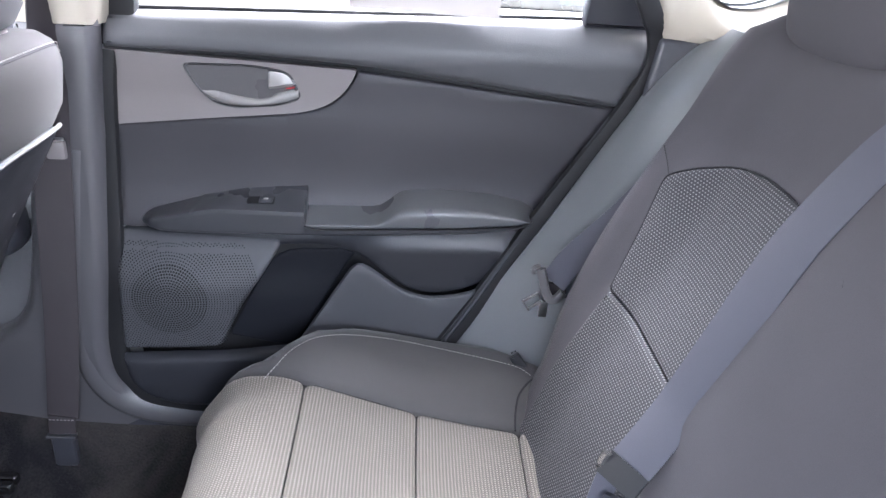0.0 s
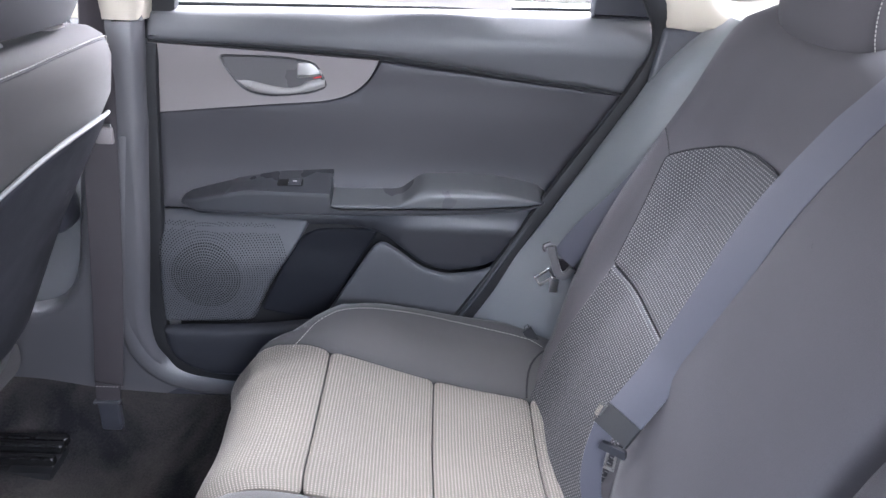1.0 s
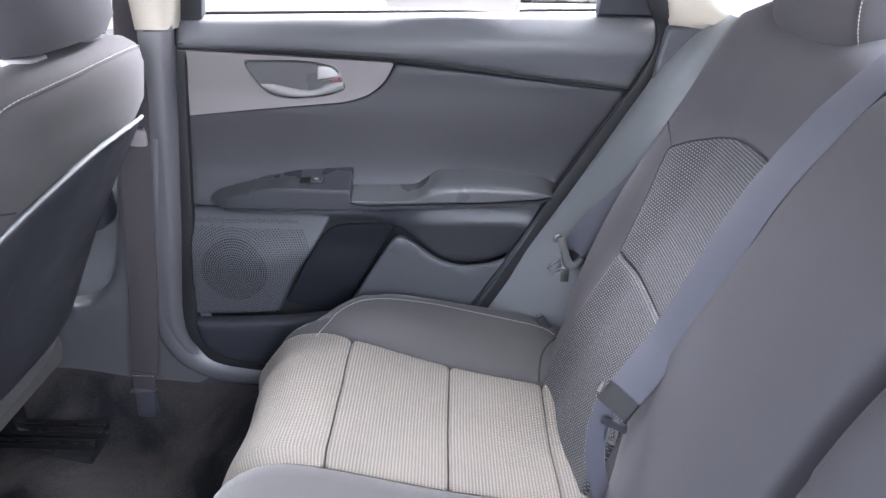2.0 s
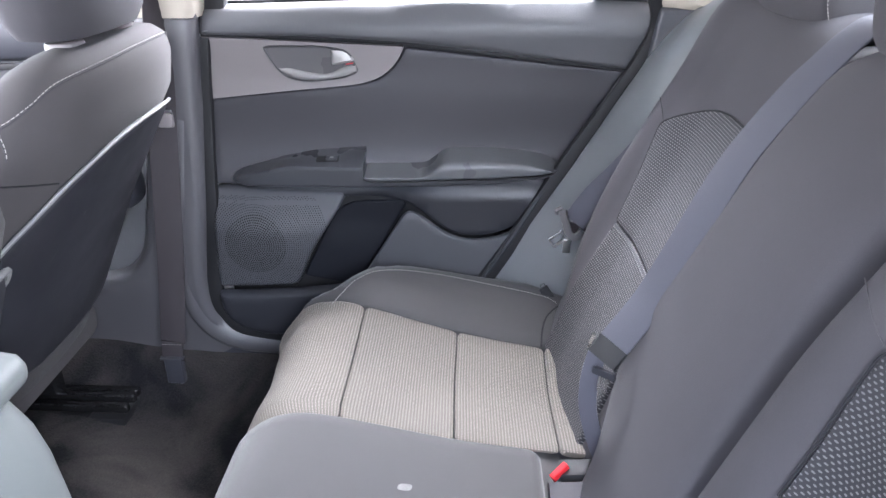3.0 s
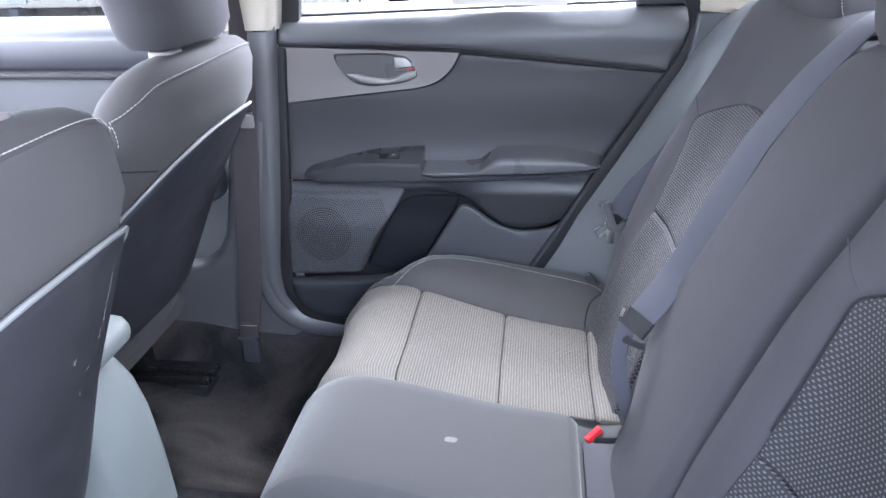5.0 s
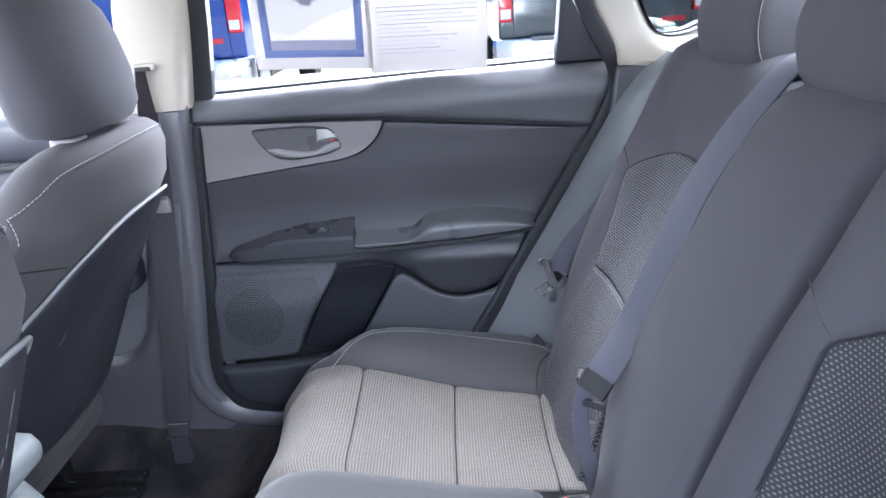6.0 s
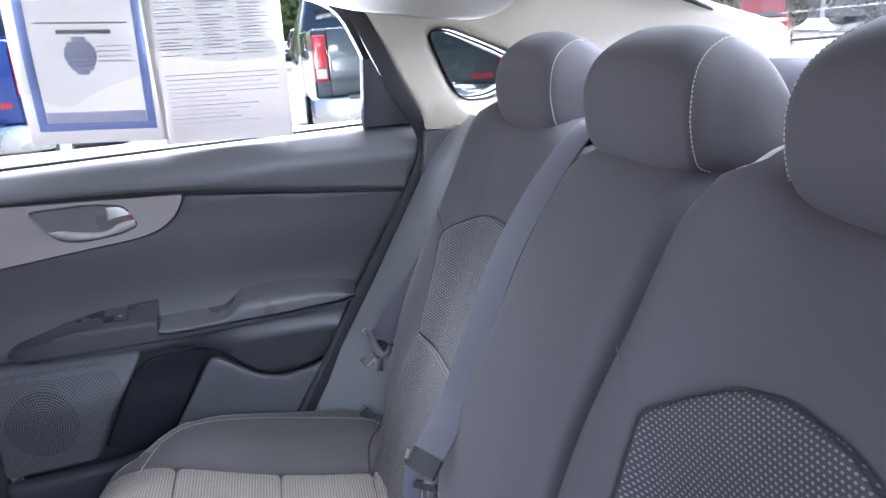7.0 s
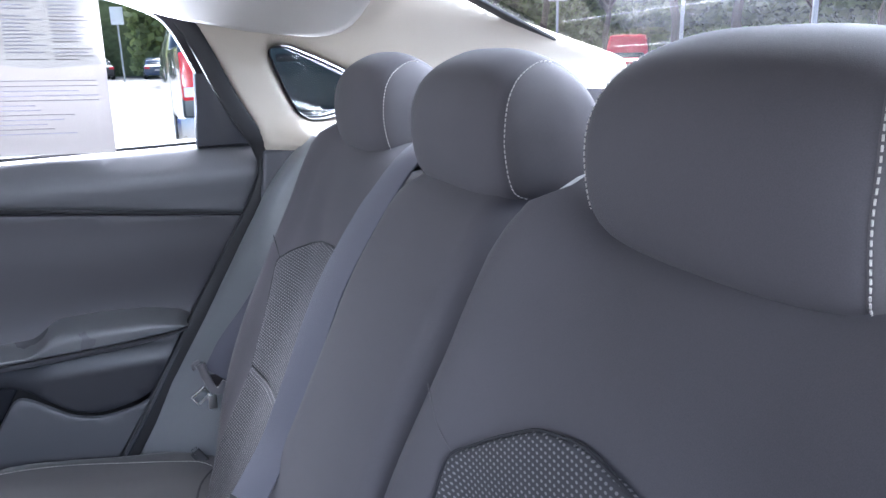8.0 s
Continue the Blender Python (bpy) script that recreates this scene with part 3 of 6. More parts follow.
def front_belt(side):
    belt = thing("front_seat_belt", (-0.76, side * 0.55, 0.32), "dark front seat belt hanging down the pillar to its anchor", "seat belt", "front seat belts")
    path = spline([(-0.705, side * 0.603, 1.128), (-0.708, side * 0.597, 1.06), (-0.714, side * 0.590, 0.96), (-0.722, side * 0.585, 0.87), (-0.742, side * 0.572, 0.62), (-0.762, side * 0.558, 0.425)], 6)
    part("webbing", sweep(bmesh.new(), path, slab_section(0.0025, 0.05, 0.001), up=(0.35, 1, 0), up_end=(1, 0, 0)), WEB_DARK, belt)
    ring = part("guide_loop", box((-0.722, side * 0.600 - 0.007, 1.128), (-0.682, side * 0.600 + 0.007, 1.142), 0.005, 3), BEIGE, belt, "beige slotted belt guide")
    part("slot", box((-0.719, side * 0.5965 - 0.005, 1.1285), (-0.690, side * 0.5965 + 0.005, 1.1365), 0.002), BLACK, ring)
    tongue = part("latch_tongue", box((-0.726, side * 0.580 - 0.006, 0.868), (-0.698, side * 0.580 + 0.006, 0.896), 0.005), INSERT, belt, "pale grey belt latch")
    part("latch_plate", box((-0.712, side * 0.581 - 0.0015, 0.872), (-0.70, side * 0.581 + 0.0015, 0.90), 0.001), STEEL, tongue)
    fold = part("stitched_end", sweep(bmesh.new(), [(-0.762, side * 0.556, 0.428), (-0.764, side * 0.554, 0.412), (-0.765, side * 0.553, 0.385)], slab_section(0.006, 0.044, 0.002), up=(1, 0, 0)), WEB_DARK, belt, "folded stitched webbing end")
    stitches([(-0.782, side * 0.551, 0.424), (-0.744, side * 0.551, 0.424)], fold, r=0.0007, length=0.003, gap=0.003)
    tab = part("anchor_cover", box((-0.785, min(side * 0.547, side * 0.566), 0.328), (-0.747, max(side * 0.547, side * 0.566), 0.392), 0.007, 3), TRIM_DARK, belt, "plastic anchor cover")
    part("cover_lip", sweep(bmesh.new(), [(-0.789, side * 0.549, 0.392), (-0.742, side * 0.549, 0.394)], slab_section(0.012, 0.005, 0.002)), TRIM_GLOSS, tab)
    return belt


for side in (1, -1):
    b = thing("b_pillar_trim", (-0.7, side * 0.6, 0.34), "dark grey lower and beige upper trim of the door pillar", "pillar trim", "pillar trims", kind="structure")
    panel("lower_trim", rounded(B_LOW, 0.02, 4), b_face(side, 0.607), PILLAR, b, step=0.03, puff=0.0, roll=0.020, sink=0.030)
    flare(side, b)
    rows = []
    for z in np.linspace(1.0535, 1.40, 14):
        x0 = lerp_table([(1.05, -0.770), (1.24, -0.745), (1.40, -0.705)], z)
        x1 = lerp_table([(1.05, -0.650), (1.28, -0.603), (1.40, -0.575)], z)
        y = 0.606 - 0.05 * (z - 1.05)
        rows.append([Vector((p.x, side * p.y, z)) for p in rounded([(x0, y + 0.06, 0.001), (x0, y, 0.02), (x1, y, 0.022), (x1 + 0.012, y + 0.06, 0.001)], 0.02, 5)])
    part("upper_trim", loft(rows), BEIGE, b, "beige upper pillar trim", smooth=60)
    part("pillar_core", box((-0.755, min(side * 0.66, side * 0.74), 0.33), (-0.66, max(side * 0.66, side * 0.74), 1.42), 0.01), SKIN, b)
    front_belt(side)


# ---------------------------------------------------------------- rear door on the far side
def rear_door():
    door = thing("door_1", (-0.3, 0.66, 0.36), "closed rear car door with charcoal trim and a grey insert", "car door", kind="structure")
    shape = rounded([(-0.655, 1.075, 0.01), (-0.664, 0.90), (-0.672, 0.66), (-0.680, 0.50, 0.06), (-0.655, 0.43, 0.05), (-0.60, 0.40, 0.04), (-0.28, 0.39), (-0.245, 0.41), (-0.135, 0.57), (0.0, 0.79), (0.11, 0.972), (0.140, 1.035), (0.150, 1.082, 0.01)], 0.03, 4)
    panel("door_skin", shape, lambda x, z, out=0.0: Vector((x, 0.715 - out, z)), SKIN, door, "painted outer door", step=0.06, puff=0, roll=0.01, sink=0.0)
    panel("lower_card", rounded_scale(shape, 1.04), flat_y(0.668), BLACK, door, step=0.025, puff=0.0, roll=0.02, sink=0.06)
    # black rubber round the edge of the door
    seal = bmesh.new()
    line = spline([(-0.651, 0.648, 1.015), (-0.656, 0.640, 0.95), (-0.673, 0.636, 0.70), (-0.685, 0.632, 0.51), (-0.665, 0.63, 0.45), (-0.62, 0.628, 0.418), (-0.45, 0.626, 0.405), (-0.22, 0.626, 0.40)], 6)
    sweep(seal, line, slab_section(0.030, 0.018, 0.005), up=(0, 1, 0))
    line = spline([(-0.22, 0.60, 0.43), (-0.125, 0.61, 0.57), (0.01, 0.63, 0.79), (0.118, 0.635, 0.965), (0.150, 0.632, 1.04), (0.143, 0.622, 1.085), (0.126, 0.612, 1.114), (0.096, 0.606, 1.168), (0.060, 0.60, 1.247), (0.038, 0.592, 1.289), (0.010, 0.585, 1.318), (-0.05, 0.58, 1.338), (-0.15, 0.575, 1.356), (-0.62, 0.575, 1.375)], 6)
    sweep(seal, line, slab_section(0.030, 0.018, 0.006), up=(0, 1, 0))
    part("rubber_seal", seal, BLACK, door, "black rubber door seal")
    lip = bmesh.new()
    line = spline([(-0.20, 0.592, 0.475), (-0.107, 0.604, 0.61), (0.012, 0.628, 0.81), (0.098, 0.634, 0.955)], 6)
    tube(line, 0.004, 6, lip)
    part("edge_trim", lip, TRIM_SATIN, door)
    # soft upper pad
    up = rounded([(-0.648, 1.070, 0.006), (-0.652, 1.020, 0.01), (-0.46, 1.020), (-0.275, 1.011), (-0.09, 0.990), (0.111, 0.968, 0.008), (0.143, 1.045, 0.02), (0.148, 1.097, 0.008)], 0.05, 5)
    panel("upper_pad", up, upper_face, PAD, door, "soft charcoal padded door top", step=0.02, puff=0.014, roll=0.010, sink=0.002)
    # warm grey insert and the release handle
    ins = rounded([(-0.655, 1.017, 0.004), (-0.290, 1.004, 0.006), (-0.305, 0.972, 0.03), (-0.333, 0.947, 0.03), (-0.372, 0.934, 0.03), (-0.515, 0.919, 0.05), (-0.660, 0.902, 0.004)], 0.02, 4)
    recess = rounded([(-0.543, 1.002, 0.012), (-0.532, 0.976, 0.02), (-0.510, 0.945, 0.022), (-0.470, 0.937, 0.03), (-0.400, 0.945, 0.02), (-0.373, 0.957, 0.012), (-0.390, 0.996, 0.014), (-0.44, 1.004, 0.04)], 0.02, 5)
    plate = panel("insert_panel", ins, door_face, INSERT, door, "warm grey satin insert", step=0.012, puff=0.007, roll=0.006, sink=-0.007, holes=[recess])
    part("insert_edge", loft([[door_face(p.x, p.y, o) for p in rounded_scale(ins, s)] for s, o in ((1.0, 0.007), (1.004, 0.006), (1.007, 0.003), (1.008, -0.008))], cap=False), INSERT, plate)
    release = part("handle_recess", loft([[door_face(p.x, p.y, o) for p in rounded_scale(recess, s)] for s, o in ((1.03, 0.007), (1.0, 0.0105), (0.955, 0.009), (0.945, -0.004), (0.90, -0.014), (0.80, -0.025), (0.62, -0.032), (0.40, -0.036), (0.15, -0.037))], cap=True), CUP, door, "taupe moulded handle cup", smooth=75)
    # black rim for the shade at the cup's edge, then the swooping pull bar along the lower lip of the cup
    rim = [door_face(p.x, p.y, 0.0085) for p in rounded_scale(recess, 0.985)]
    part("cup_rim", sweep(bmesh.new(), rim + rim[:2], circle(0.0015, 6), up=(0, 1, 0), caps=False), BLACK, release)
    upper = [(-0.523, 0.9635), (-0.500, 0.9640), (-0.468, 0.9570), (-0.438, 0.9530), (-0.418, 0.9570), (-0.404, 0.9655), (-0.376, 0.9720)]
    lower = [(-0.523, 0.9610), (-0.508, 0.9510), (-0.487, 0.9425), (-0.450, 0.9400), (-0.400, 0.9470), (-0.376, 0.9560)]
    upper, lower = ([(p.x, p.y) for p in spline([(a, b, 0) for a, b in line], 8)] for line in (upper, lower))
    rings = []
    for x in np.linspace(-0.523, -0.376, 40):
        a, b = lerp_table(lower, x), lerp_table(upper, x)
        lift = 0.006 + 0.008 * smoothstep(-0.523, -0.48, x) * (1 - 0.35 * smoothstep(-0.40, -0.376, x))
        rings.append([door_face(x, (a + b) / 2 + (b - a) / 2 * math.cos(q * math.pi / 8), 0.002 + lift * math.sin(q * math.pi / 8) * (1.0 if q < 9 else 0.8)) for q in range(16)])
    part("pull_bar", loft(rings), PULL, release, "satin grey pull bar", smooth=70)
    lever = prism(rounded([(-0.421, 0.9685, 0.004), (-0.379, 0.9760, 0.004), (-0.383, 0.986, 0.008), (-0.396, 0.9965, 0.008), (-0.420, 0.9965, 0.005)], 0.006, 4), lambda x, z, o: door_face(x, z, o - 0.010), 0.021, 0.004)
    knob = part("lock_lever", lever, SATIN, release, "satin silver lock lever")
    part("lever_slot", prism([Vector(p) for p in ((-0.426, 0.966), (-0.421, 0.966), (-0.421, 0.998), (-0.426, 0.998))], lambda x, z, o: door_face(x, z, o - 0.030), 0.032, 0.001), BLACK, release)
    part("lock_mark", prism([Vector(p) for p in ((-0.394, 0.9707), (-0.381, 0.9732), (-0.381, 0.9750), (-0.394, 0.9724))], lambda x, z, o: door_face(x, z, o + 0.0105), 0.0012, 0.0003), RED, knob, "red lock mark")
    # black strip below the soft pad, standing in for the shade of its overhang
    bead = spline([door_face(-0.650, 1.0195, 0.005), door_face(-0.46, 1.0195, 0.005), door_face(-0.275, 1.0105, 0.005), door_face(-0.09, 0.9885, 0.005), door_face(0.105, 0.968, 0.005)], 6)
    part("shadow_gap", sweep(bmesh.new(), bead, slab_section(0.004, 0.006, 0.002)), BLACK, door, "black strip for the shade under the soft pad")
    # middle panel between insert and armrest
    mid = rounded([(-0.660, 0.9005, 0.004), (-0.515, 0.9175, 0.05), (-0.372, 0.9325, 0.03), (-0.3325, 0.945, 0.03), (-0.3035, 0.971, 0.03), (-0.2885, 1.002, 0.006), (-0.09, 0.983, 0.05), (0.118, 0.963, 0.006), (0.090, 0.910), (0.022, 0.800, 0.01), (-0.004, 0.765), (-0.62, 0.735), (-0.668, 0.735, 0.004)], 0.02, 4)
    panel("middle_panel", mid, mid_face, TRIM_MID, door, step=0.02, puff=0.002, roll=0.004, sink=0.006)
    # armrest
    arm = thing_part_armrest(door)
    # lower pad under the armrest, with its swooping lower edge
    low = rounded([(-0.612, 0.758, 0.004), (-0.010, 0.788, 0.004), (-0.012, 0.766, 0.01), (-0.060, 0.680, 0.03), (-0.10, 0.655, 0.03), (-0.166, 0.643, 0.03), (-0.208, 0.655, 0.03), (-0.240, 0.680, 0.03), (-0.275, 0.708, 0.03), (-0.33, 0.716, 0.04), (-0.46, 0.711, 0.05), (-0.58, 0.717, 0.03), (-0.612, 0.731, 0.012)], 0.02, 4)
    # the blacker plastic here stands in for the armrest's shade on the pad
    panel("lower_pad", low, lambda x, z, out=0.0: Vector((x, 0.632 - out + 0.024 * smoothstep(-0.23, -0.36, x) + 0.022 * smoothstep(0.735, 0.764, z), z)), TRIM_SATIN, door, step=0.02, puff=0.010, roll=0.005, sink=0.004)
    # speaker panel with its perforations, bottle pocket, kick strip
    spk = rounded([(-0.664, 0.733, 0.01), (-0.40, 0.728, 0.02), (-0.437, 0.668, 0.03), (-0.474, 0.612, 0.05), (-0.509, 0.533, 0.012), (-0.672, 0.523, 0.01)], 0.02, 4)
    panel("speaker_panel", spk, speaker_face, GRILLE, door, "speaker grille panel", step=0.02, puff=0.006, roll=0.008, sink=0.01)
    holes = bmesh.new()
    c = Vector((-0.585, 0.625))
    ringno = 0
    while ringno < 34:
        rr = 0.003 + 0.0043 * ringno
        n = max(1, int(2 * math.pi * rr / 0.0043))
        for k in range(n):
            a = 2 * math.pi * k / n
            p = c + Vector((rr * math.cos(a), rr * math.sin(a)))
            inside = -0.664 < p.x < -0.42 and 0.532 < p.y < 0.716 and p.x < -0.505 + (p.y - 0.533) * 0.47
            if inside:
                rad = 0.0017 if rr < 0.062 else 0.0012
                holes.faces.new([holes.verts.new(speaker_face(p.x + rad * math.cos(q * math.pi / 3), p.y + rad * math.sin(q * math.pi / 3), 0.0064)) for q in range(6)])
        ringno += 1
    part("grille_holes", holes, HOLE, door, "rings of small round grille holes", smooth=0, kind="stuff")
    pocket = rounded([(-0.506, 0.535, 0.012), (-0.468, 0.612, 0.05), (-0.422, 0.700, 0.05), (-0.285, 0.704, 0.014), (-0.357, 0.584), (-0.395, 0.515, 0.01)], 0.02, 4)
    # shallow face; its near-black colour stands in for the shade of a deep pocket
    panel("door_pocket", pocket, lambda x, z, out=0.0: Vector((x, 0.652 - out + 0.010 * smoothstep(0.60, 0.67, z), z)), POCKET_SHADE, door, "bottle pocket with its shade in the colour", step=0.02, puff=0.0, roll=0.006, sink=0.004)
    side_p = rounded([(-0.312, 0.662, 0.02), (-0.284, 0.708, 0.03), (-0.243, 0.680, 0.03), (-0.210, 0.654, 0.03), (-0.166, 0.641, 0.03), (-0.10, 0.652, 0.03), (-0.066, 0.672, 0.01), (-0.13, 0.56), (-0.20, 0.45), (-0.44, 0.45)], 0.02, 4)
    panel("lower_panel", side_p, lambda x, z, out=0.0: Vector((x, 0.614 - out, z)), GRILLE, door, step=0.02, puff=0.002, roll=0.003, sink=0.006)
    kick = rounded([(-0.675, 0.516, 0.01), (-0.50, 0.526, 0.01), (-0.40, 0.54, 0.02), (-0.25, 0.54), (-0.25, 0.42), (-0.60, 0.415, 0.05), (-0.665, 0.45, 0.05)], 0.02, 4)
    panel("kick_panel", kick, lambda x, z, out=0.0: Vector((x, 0.600 - out, z)), TRIM_SATIN, door, step=0.03, puff=0.0, roll=0.014, sink=0.02)
    # glass, its frame and the black corner trim
    glass = bmesh.new()
    corners = rounded([(-0.615, 1.055, 0.004), (-0.578, 1.33, 0.02), (-0.10, 1.345, 0.05), (0.0, 1.315, 0.05), (0.040, 1.25, 0.02), (0.040, 1.08, 0.004)], 0.02, 4)
    glass.faces.new([glass.verts.new((p.x, glass_y(p.y), p.y)) for p in corners])
    bmesh.ops.solidify(glass, geom=glass.faces[:], thickness=0.004)
    w = part("window_pane", glass, GLASS, door, "clear door glass", smooth=0)
    w.visible_shadow = False
    fr = bmesh.new()
    line = [(-0.636, 0.664, 1.02), (-0.612, 0.64, 1.17), (-0.592, 0.61, 1.30), (-0.58, 0.60, 1.36)]
    sweep(fr, spline(line, 5), slab_section(0.026, 0.05, 0.008), up=(1, 0, 0))
    line = spline([(-0.62, 0.585, 1.37), (-0.30, 0.588, 1.366), (-0.15, 0.588, 1.348), (-0.06, 0.59, 1.331), (-0.004, 0.594, 1.310), (0.022, 0.60, 1.286), (0.045, 0.616, 1.243), (0.080, 0.655, 1.165), (0.110, 0.668, 1.10), (0.124, 0.680, 1.06)], 6)
    sweep(fr, line, slab_section(0.024, 0.03, 0.008), up=(0, 1, 0))
    part("window_frame", fr, BLACK, door, "black window frame")
    tri = prism(rounded([(0.040, 1.085, 0.004), (0.046, 1.215, 0.004), (0.056, 1.245, 0.003), (0.096, 1.18), (0.128, 1.118), (0.145, 1.085, 0.006)], 0.01, 3), lambda x, z, o: Vector((x, 0.672 - 0.22 * (z - 1.09) - o, z)), 0.03, 0.006)
    part("corner_trim", tri, CORNER, door, "black triangular window corner trim")
    sill = bmesh.new()
    sweep(sill, [(-0.63, 0.668, 1.073), (-0.3, 0.668, 1.0835), (0.045, 0.668, 1.0945)], slab_section(0.008, 0.006, 0.002))
    part("window_wiper_seal", sill, BLACK, door)
    return door


def rounded_scale(pts, s):
    c = sum((Vector(p) for p in pts), Vector((0, 0))) / len(pts)
    return [c + (Vector(p) - c) * s for p in pts]


def mid_face(x, z, out=0.0):
    """Bows inwards gently along a soft crease above the armrest."""
    y = lerp_table(DOOR_Y, z) + 0.014 * smoothstep(0.95, 0.82, z)
    return Vector((x, y - out, z))


def speaker_face(x, z, out=0.0):
    y = 0.620 + 0.030 * smoothstep(0.65, 0.73, z) - 0.012 * math.exp(-(((x + 0.585) / 0.08) ** 2 + ((z - 0.625) / 0.08) ** 2))
    return Vector((x, y - out, z))


ARM_TOP = [(-0.629, 0.754), (-0.622, 0.762), (-0.609, 0.769), (-0.543, 0.787), (-0.459, 0.803), (-0.364, 0.810)]
PAD_TOP = [(-0.372, 0.782), (-0.255, 0.785), (-0.240, 0.791), (-0.226, 0.805), (-0.212, 0.813), (-0.144, 0.816), (-0.07, 0.812), (-0.025, 0.804), (-0.008, 0.798), (0.002, 0.790)]
ARM_SPLIT = [(-0.376, 0.778), (-0.368, 0.768), (-0.358, 0.763), (-0.342, 0.761), (-0.132, 0.770), (-0.039, 0.778), (0.0, 0.786)]
ARM_LOW = [(-0.629, 0.749), (-0.60, 0.745), (-0.369, 0.748), (-0.223, 0.754), (-0.085, 0.764), (0.0, 0.778)]
ARM_FRONT = [(-0.629, 0.650), (-0.622, 0.632), (-0.610, 0.620), (-0.59, 0.611), (-0.55, 0.606), (-0.03, 0.606), (-0.012, 0.611), (-0.004, 0.622), (0.002, 0.650)]


def arm_ring(x, top, front, low, yf, r):
    """The armrest's section at x, from the door out to its rounded front."""
    return [Vector((x, p.x, p.y)) for p in rounded([(0.672, top, 0.001), (0.672, low, 0.001), (yf + 0.003, low, 0.006), (yf, front, r)], 0.01, 6)]


def thing_part_armrest(door):
    rings = []
    for x in sorted(set([round(v, 4) for v in np.linspace(-0.629, -0.60, 10)] + [round(v, 4) for v in np.linspace(-0.60, -0.366, 24)])):
        top = lerp_table(ARM_TOP, x)
        rings.append(arm_ring(x, top, min(top - 0.006, 0.789) if x > -0.6 else top - 0.006, lerp_table(ARM_LOW, x), lerp_table(ARM_FRONT, x), 0.008))
    for x in [-0.3655] + [round(v, 4) for v in np.linspace(-0.36, -0.004, 30)]:
        top = lerp_table(ARM_SPLIT, x) - 0.0015
        rings.append(arm_ring(x, top, top - 0.0005, lerp_table(ARM_LOW, x), lerp_table(ARM_FRONT, x) + 0.001, 0.002))
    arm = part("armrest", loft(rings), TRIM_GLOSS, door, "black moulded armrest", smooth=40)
    rings = []
    for x in sorted(set([round(v, 4) for v in np.linspace(-0.3645, -0.34, 6)] + [round(v, 4) for v in np.linspace(-0.34, -0.03, 70)] + [round(v, 4) for v in np.linspace(-0.03, 0.002, 10)])):
        top = eased_table(PAD_TOP, x)
        rings.append(arm_ring(x, top, top - 0.013, min(lerp_table(ARM_SPLIT, x) + 0.001, top - 0.006), lerp_table(ARM_FRONT, x) - 0.003, 0.017))
    part("soft_pad", loft(rings), ARM_SKIN, arm, "soft black elbow pad", smooth=62)
    # switch plate lying on the sloping top
    rings = []
    for x in np.linspace(-0.542, -0.3665, 20):
        top = lerp_table(ARM_TOP, x)
        zf, back = min(top - 0.004, 0.7905), top + 0.0022
        ease = 0.0035 * smoothstep(-0.534, -0.542, x)
        ring = [(0.668, back - ease), (0.652, back - 0.0045 - ease), (0.612, zf + 0.0016 - ease), (0.6055, zf - 0.001 - ease), (0.6045, zf - 0.0055), (0.612, zf - 0.007), (0.668, back - 0.008)]
        rings.append([Vector((x, y, z)) for y, z in ring])
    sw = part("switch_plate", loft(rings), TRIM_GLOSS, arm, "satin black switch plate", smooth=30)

    def on_plate(x, v, out=0.0):
        """v runs up the sloping plate from its front lip."""
        top = lerp_table(ARM_TOP, x)
        a, b = Vector((x, 0.612, min(top - 0.004, 0.7905) + 0.0016)), Vector((x, 0.652, top - 0.0023))
        d = (b - a).normalized()
        return a + d * v + Vector((0, -d.z, d.y)) * out

    part("switch_well", prism(rounded([(-0.457, 0.010), (-0.414, 0.010), (-0.414, 0.029), (-0.457, 0.029)], 0.003, 2), on_plate, 0.0012, 0.0004), BLACK, sw)
    part("window_switch", prism(rounded([(-0.438, 0.011), (-0.417, 0.011), (-0.417, 0.027), (-0.438, 0.027)], 0.003, 2), on_plate, 0.0042, 0.0012), TRIM_GLOSS, sw, "black window switch")
    part("switch_mark", prism([Vector(p) for p in ((-0.431, 0.017), (-0.424, 0.017), (-0.424, 0.021), (-0.431, 0.021))], lambda u, v, o: on_plate(u, v, o + 0.0042), 0.0004, 0.0001), THREAD, sw, "pale switch mark")
    groove = [Vector((x, lerp_table(ARM_FRONT, x) - 0.0006, lerp_table(ARM_SPLIT, x) - 0.0004)) for x in np.linspace(-0.366, -0.006, 30)]
    part("parting_line", tube(groove, 0.0014, 5), BLACK, arm)
    return arm


rear_door()


# ---------------------------------------------------------------- rear bench
BACK_LINE = [Vector(p) for p in spline([(-0.02, 0, 0.46), (0.02, 0, 0.55), (0.085, 0, 0.755), (0.150, 0, 0.94), (0.194, 0, 1.05), (0.222, 0, 1.10), (0.256, 0, 1.122), (0.30, 0, 1.128), (0.34, 0, 1.115)], 10)]
SEAT_LINE = [Vector(p) for p in spline([(0.10, 0, 0.52), (-0.03, 0, 0.534), (-0.18, 0, 0.552), (-0.34, 0, 0.585), (-0.408, 0, 0.590), (-0.450, 0, 0.572), (-0.477, 0, 0.538), (-0.494, 0, 0.47), (-0.490, 0, 0.36)], 10)]


def run_of(line):
    run = [0.0]
    for a, b in zip(line, line[1:]):
        run.append(run[-1] + (b - a).length)
    return run


BACK_RUN, SEAT_RUN = run_of(BACK_LINE), run_of(SEAT_LINE)


